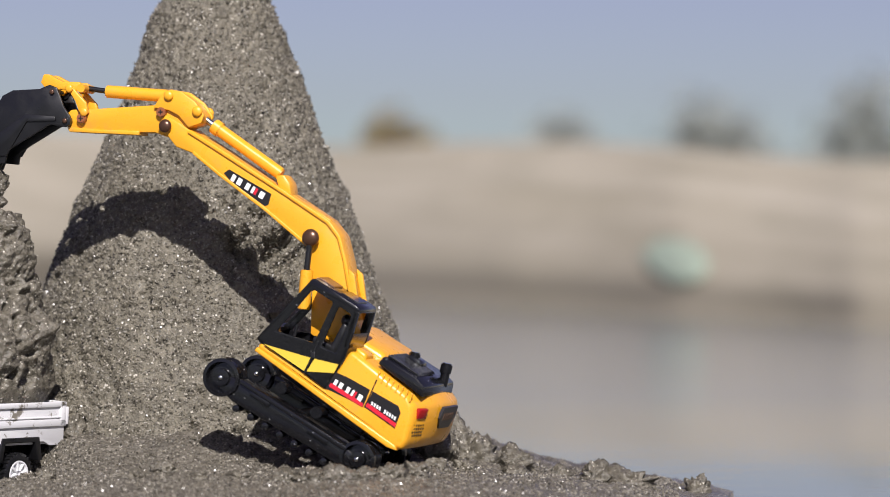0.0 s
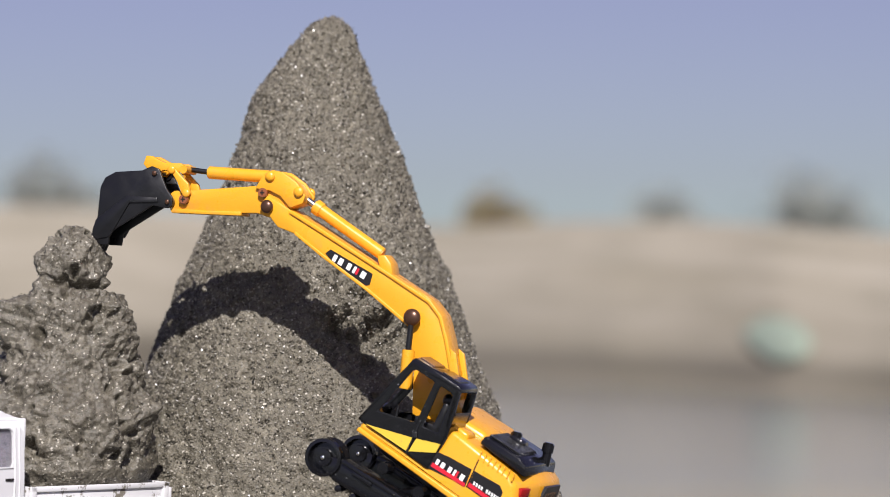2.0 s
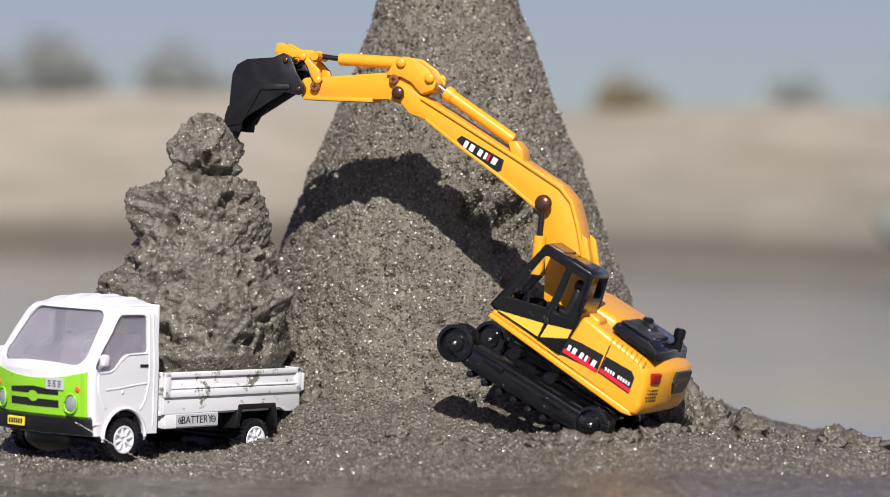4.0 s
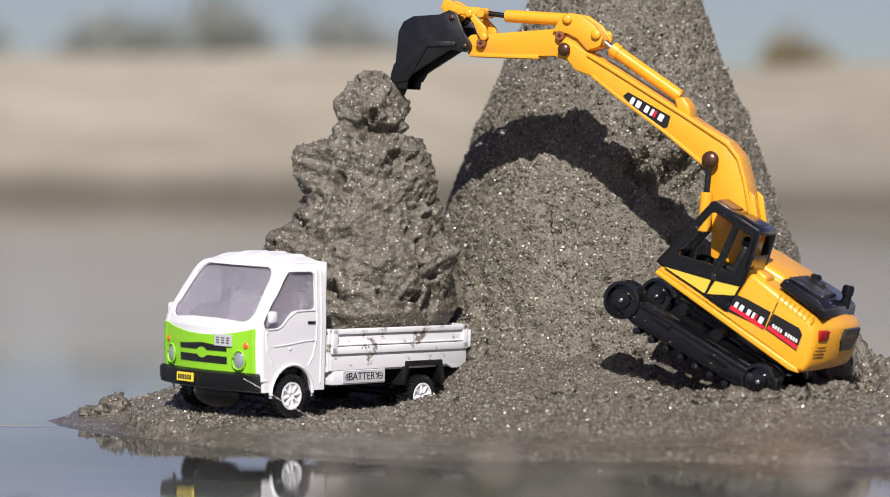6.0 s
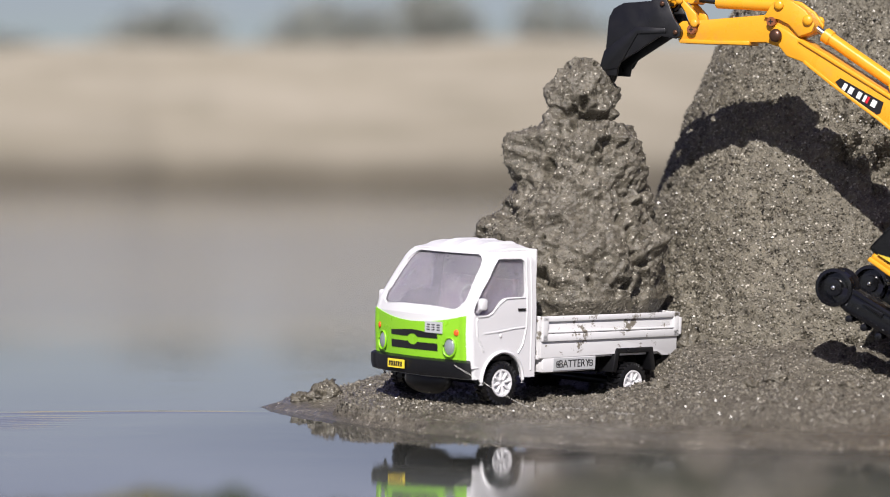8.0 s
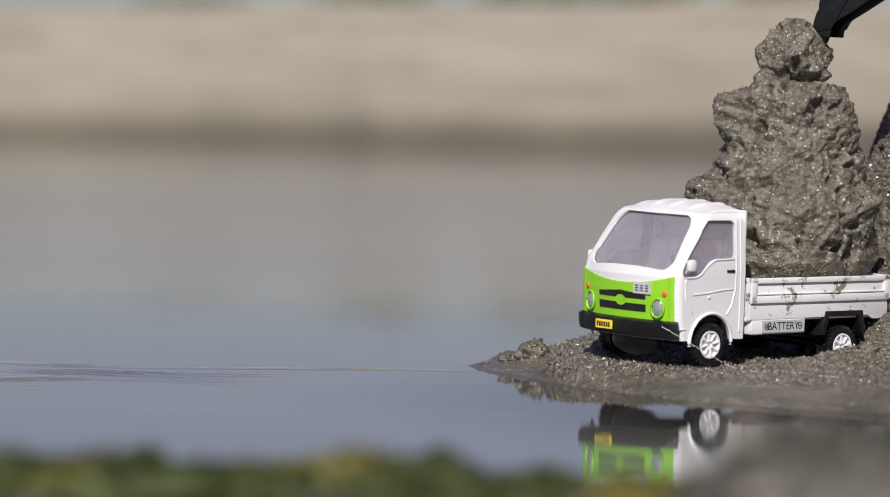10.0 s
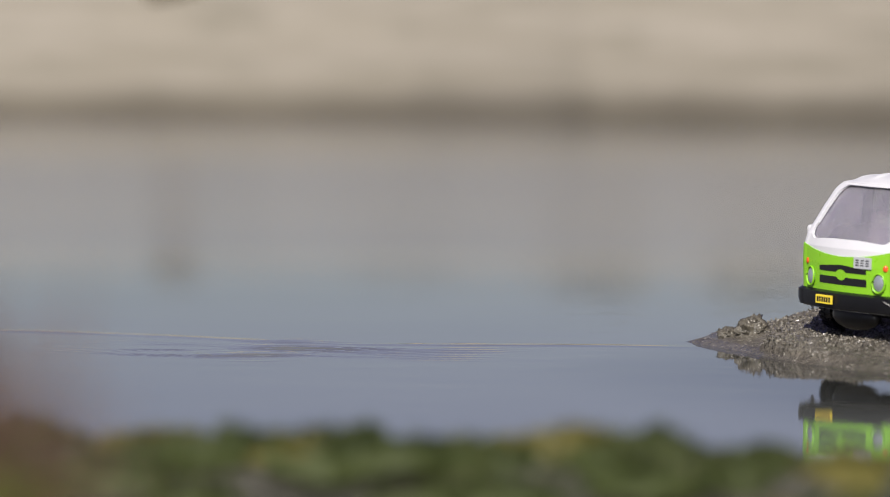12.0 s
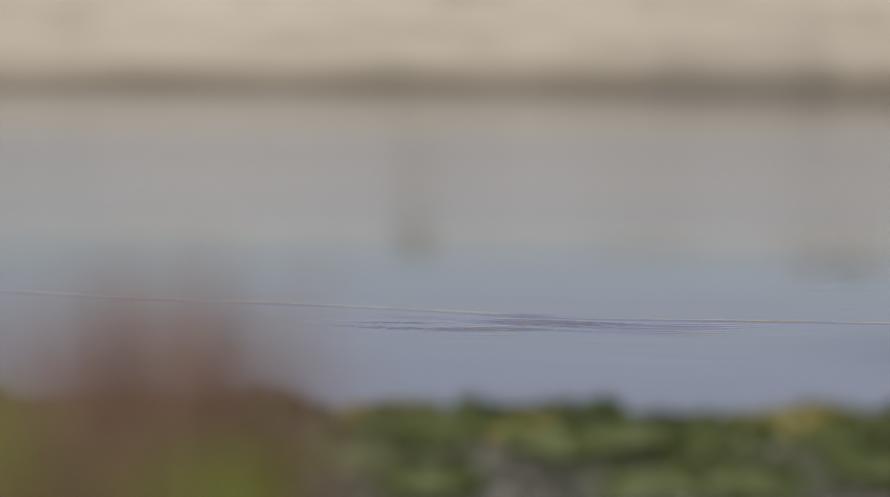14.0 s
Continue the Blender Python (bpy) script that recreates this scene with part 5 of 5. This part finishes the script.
    for sg in (-1, 1):
        y = sg * 0.0249
        side = part("side_board", slab([(-0.0380, 0.0200), (-0.0380, 0.0352), (-0.1130, 0.0352), (-0.1130, 0.0190), (-0.1050, 0.0190), (-0.1020, 0.0205)], y - 0.0008, y + 0.0008, 0.0003), DIRTY_WHITE, bed, smooth=40)
        lo, hi = min(y, y + sg * 0.0017), max(y, y + sg * 0.0017)
        for z0, z1 in ((0.0335, 0.0355), (0.0292, 0.0300), (0.0262, 0.0290)):
            part("rail", box(-0.1132, -0.0378, lo, hi, z0, z1, 0.0004), DIRTY_WHITE, side, smooth=40)
        for x in (-0.0395, -0.1115):
            part("post", box(x - 0.0016, x + 0.0016, lo, hi, 0.0262, 0.0355, 0.0004), DIRTY_WHITE, side, smooth=40)
        part("latch", box(-0.1145, -0.1128, lo, hi, 0.0268, 0.0335, 0.0003), DIRTY_WHITE, side, smooth=40)
        # rear arch
        arch = [(-0.0765, 0.0135), (-0.0785, 0.0225), (-0.0990, 0.0225), (-0.1010, 0.0135), (-0.0985, 0.0135), (-0.0968, 0.0205), (-0.0805, 0.0205), (-0.0790, 0.0135)]
        part("rear_mudguard", slab(arch, min(sg * 0.0185, sg * 0.0262), max(sg * 0.0185, sg * 0.0262), 0.0004), DULL_BLACK, tr, smooth=40)
        case = part("battery_case", box(-0.0680, -0.0395, min(sg * 0.0175, sg * 0.0255), max(sg * 0.0175, sg * 0.0255), 0.0136, 0.0200, 0.0005), DIRTY_WHITE, tr, "white battery case with a printed grey sticker", smooth=40)
        case.location.z = 0.0011
        st = part("sticker", box(-0.0672, -0.0450, min(sg * 0.0254, sg * 0.0257), max(sg * 0.0254, sg * 0.0257), 0.0142, 0.0187), GREY_STICKER, case, "silver-grey sticker")
        m = Matrix.Translation((-0.0561, sg * 0.02575, 0.01645)) @ pose(0, 0, 0, 90, 0, 180 if sg > 0 else 0)
        writing("writing", "BATTERY", 0.0040, DECAL, st, m)
        for k, x in enumerate((-0.0474, -0.0650)):
            ring = [(x + 0.0011 * math.cos(a), sg * 0.02575, 0.01645 + 0.0011 * math.sin(a)) for a in np.linspace(0, 2 * math.pi, 21)]
            part("sign_ring", tube(ring, 0.00015), DECAL, st)
            part("sign_bar", box(x - 0.0007, x + 0.0007, sg * 0.02575 - 0.0001, sg * 0.02575 + 0.0001, 0.0163, 0.0166), DECAL, st)
            if k == 0:
                part("sign_bar", box(x - 0.00015, x + 0.00015, sg * 0.02575 - 0.00012, sg * 0.02575 + 0.00012, 0.01575, 0.01715), DECAL, st)
    part("headboard", plate_x(-0.0385, -0.0245, 0.0245, 0.0200, 0.0355), DIRTY_WHITE, bed)
    part("tailgate", plate_x(-0.1132, -0.0245, 0.0245, 0.0195, 0.0355), DIRTY_WHITE, bed)
    drops_on(tr, (GLASS,), 420, 0.00012, 0.00055, 32)
    build_thread()


def plate_x(x, y0, y1, z0, z1, t=0.0012):
    return box(x - t / 2, x + t / 2, y0, y1, z0, z1, 0.0003)


def bumper():
    bm = bmesh.new()
    rows = []
    for z, out in ((0.0137, 0.0006), (0.0142, 0.0020), (0.0166, 0.0024), (0.0196, 0.0022), (0.0204, 0.0008)):
        ring = [cab_point(s, z, out) for s in np.linspace(-1.3, 1.3, 60)]
        ring += [cab_point(s, z, -0.003) for s in np.linspace(1.3, -1.3, 60)]
        rows.append([bm.verts.new(p) for p in ring])
    for a, b in zip(rows, rows[1:]):
        for i in range(120):
            j = (i + 1) % 120
            bm.faces.new((a[i], a[j], b[j], b[i]))
    for r in (rows[0], rows[-1]):
        for i in range(59):
            bm.faces.new((r[i], r[i + 1], r[118 - i], r[119 - i]))
    return bm


def build_thread():
    """A loose white thread from the bumper past the wheel and over the sand."""
    pts = [(-0.0530, 1.0600, 0.0196), (-0.0450, 1.0590, 0.0150), (-0.0355, 1.0575, 0.0095)]
    for x, y in ((-0.0275, 1.062), (-0.020, 1.060), (-0.013, 1.058), (-0.005, 1.050), (0.004, 1.040), (0.012, 1.030)):
        pts.append((x, y, land_height(x, y) + 0.0003))
    fine = []
    for i in range(len(pts) - 1):
        p0, p1, p2, p3 = (Vector(pts[max(0, min(len(pts) - 1, k))]) for k in (i - 1, i, i + 1, i + 2))
        for t in np.linspace(0, 1, 8, endpoint=False):
            fine.append(0.5 * ((2 * p1) + (p2 - p0) * t + (2 * p0 - 5 * p1 + 4 * p2 - p3) * t * t + (3 * p1 - p0 - 3 * p2 + p3) * t ** 3))
    ob = part("thread", tube(fine, 0.00007, 5), THREAD, smooth=60)
    tagged(ob, "loose thin white thread trailing over the wet sand", "thread")


# ------------------------------------------------------------------ near shore, out of focus
def near_height(x, y):
    left = smooth((0.050 - x) / 0.03)
    ridge = 0.023 * math.exp(-((y - 0.59) / 0.045) ** 2) * left + 0.010 * math.exp(-((y - 0.50) / 0.03) ** 2) * left
    right = (0.0495 * math.exp(-((y - 0.45) / 0.035) ** 2)) * smooth((x + 0.047) / 0.040) * smooth((0.12 - x) / 0.06)
    return -0.006 + ridge + right + 0.004 * rough_noise((x, y, 1), 28, 3)


def moss_clump(x, y, z, r, mat, seed):
    clump = new("moss_clump")
    clump.matrix_world = pose(x, y, z)
    bm = bmesh.new()
    bmesh.ops.create_icosphere(bm, subdivisions=3, radius=1)
    for v in bm.verts:
        v.co = Vector((v.co.x * r * 1.5, v.co.y * r * 1.2, v.co.z * r * 0.5)) * (1 + 0.35 * rough_noise(v.co + Vector((seed, 0, 0)), 1.5, 3))
    part("cushion", bm, mat, clump, smooth=180)
    leaf_cloud("fronds", [((0, 0, 0), (r * 1.6, r * 1.2, r * 0.62)), ((r * 0.6, 0, r * 0.2), (r * 0.8, r * 0.6, r * 0.5))], 340, 0.0020, mat, clump, 300 + seed)
    tagged(clump, "yellowed moss clump at the water's edge" if mat is MOSS_YELLOW else "wet green moss clump at the water's edge", "moss", "moss clumps on the near shore")


def build_near_shore():
    xs, ys = np.linspace(-0.42, 0.24, 200), np.linspace(0.20, 0.70, 130)
    ob = mesh_part("near_mud", grid_mesh("near_mud", xs, ys, near_height), ALGAE, smooth=180)
    tagged(ob, "wet muddy edge of the near shore", "mud", kind="structure")
    rng = random.Random(21)
    for k in range(216):
        x = -0.36 + (k % 72) * 0.0055 + rng.uniform(-0.004, 0.004)
        y = (0.605, 0.575, 0.50)[k // 72] + rng.uniform(-0.014, 0.014)
        if k >= 144 and x > -0.045:
            continue
        r = rng.uniform(0.0040, 0.0092) * (1.0 if k < 140 else 0.8)
        z = max(0.0, near_height(x, y))
        moss_clump(x, y, z, r, MOSS_YELLOW if rng.random() < 0.16 else MOSS, k)
    for k in range(16):
        x, y, r = -0.046 + k * 0.0048 + rng.uniform(-0.002, 0.002), rng.uniform(0.405, 0.432), rng.uniform(0.0035, 0.0065)
        moss_clump(x, y, near_height(x, y), r, MOSS_YELLOW if k % 5 == 2 else MOSS, 400 + k)
    for k in range(34):
        x, y = rng.uniform(-0.035, 0.10), rng.uniform(0.425, 0.475)
        r = rng.uniform(0.0014, 0.0036)
        bm = bmesh.new()
        bmesh.ops.create_icosphere(bm, subdivisions=2, radius=1)
        for v in bm.verts:
            v.co = Vector((v.co.x * r, v.co.y * r * 0.9, v.co.z * r * 0.6)) * (1 + 0.2 * rough_noise(v.co + Vector((k * 2, 0, 0)), 1.2, 2))
        ob = part("pebble", bm, PEBBLE, smooth=180)
        ob.matrix_world = pose(x, y, near_height(x, y) + r * 0.3, 0, 0, k * 37)
        tagged(ob, "small wet grey-brown pebble on mud", "pebble", "pebbles on the near shore")
    # dry grass tuft close to the lens
    tuft = new("dry_grass_tuft")
    tuft.matrix_world = pose(-0.112, 0.28, -0.006)
    verts, faces = [], []
    for k in range(900):
        x, y = rng.gauss(-0.003, 0.010), rng.gauss(0, 0.010)
        h = 0.040 + rng.uniform(0.010, 0.040) * math.exp(-((x - 0.002) / 0.0145) ** 2)
        lx, ly, w = rng.gauss(0, 0.007), rng.gauss(0, 0.007), rng.uniform(0.0003, 0.0008)
        i = len(verts)
        for t in (0, 0.5, 1):
            cx, cy, cz = x + lx * t * t, y + ly * t * t, h * t
            verts += [(cx - w * (1 - t * 0.8), cy, cz), (cx + w * (1 - t * 0.8), cy, cz)]
        faces += [(i, i + 1, i + 3, i + 2), (i + 2, i + 3, i + 5, i + 4)]
    tagged(mesh_part("dry_grass", raw("dry_grass", verts, faces), DRY_GRASS, tuft), kind="stuff")
    lobes = [((-0.013, -0.012, 0.053), (0.010, 0.006, 0.009)), ((-0.017, -0.010, 0.050), (0.010, 0.006, 0.011)), ((0.009, -0.010, 0.050), (0.012, 0.006, 0.007)), ((-0.002, 0.0, 0.02), (0.014, 0.012, 0.022))]
    leaf_cloud("green_foliage", lobes, 3600, 0.0028, GREEN_LEAF, tuft, 77)
    tagged(tuft, "tuft of reddish dry grass with green leaves at its foot", "grass")


# ------------------------------------------------------------------ build
build_water()
build_far_side()
land = build_land()
build_cone()
grains_on("loose_grains", land.data, 60000, 0.00018, 0.00072, None, 8, lambda c: c[2] > 0.0026 and 1.0 < c[1] < 1.16)
tagged(bpy.data.objects["loose_grains"], "loose sparkling sand grains on the island", "sand grains", kind="stuff")
build_load()
build_excavator()
build_truck()
for k, (x, y, s) in enumerate(((-0.106, 1.135, (0.0062, 0.005, 0.0056)), (-0.116, 1.142, (0.005, 0.004, 0.0026)), (0.235, 1.10, (0.0165, 0.008, 0.0055)), (0.268, 1.11, (0.0045, 0.004, 0.006)),
                               (0.186, 1.16, (0.006, 0.006, 0.0075)), (0.196, 1.15, (0.005, 0.005, 0.004)), (0.178, 1.11, (0.006, 0.004, 0.003)),
                               (0.088, 1.062, (0.004, 0.003, 0.0022)), (0.062, 1.075, (0.004, 0.003, 0.0026)), (0.032, 1.152, (0.005, 0.004, 0.006)), (0.104, 1.058, (0.006, 0.004, 0.003)), (0.113, 1.053, (0.007, 0.005, 0.0035)),
                               (0.122, 1.051, (0.006, 0.004, 0.004)), (0.131, 1.049, (0.007, 0.004, 0.003)), (0.142, 1.053, (0.006, 0.005, 0.004)), (0.152, 1.060, (0.007, 0.005, 0.0035)),
                               (0.170, 1.135, (0.009, 0.007, 0.0105)), (0.178, 1.142, (0.007, 0.007, 0.0120)), (0.187, 1.140, (0.009, 0.007, 0.0085)), (0.200, 1.125, (0.009, 0.007, 0.0065)),
                               (0.206, 1.140, (0.005, 0.005, 0.0045)), (0.196, 1.108, (0.006, 0.005, 0.004)), (0.216, 1.118, (0.006, 0.005, 0.004)), (0.164, 1.092, (0.006, 0.005, 0.004)),
                               (0.052, 1.066, (0.003, 0.003, 0.0026)), (0.074, 1.058, (0.003, 0.0025, 0.0030)), (0.020, 1.098, (0.004, 0.003, 0.003)), (0.226, 1.098, (0.006, 0.005, 0.0055)))):
    lump("sand_clod", (x, y, land_height(x, y) + s[2] * 0.1), s, k + 1, MUD_LUMP, "rough clod of wet grey-brown sand", detail=4)
build_near_shore()


def motions():
    """Nothing but the camera moves: toys, sand and shore stand still."""


motions()
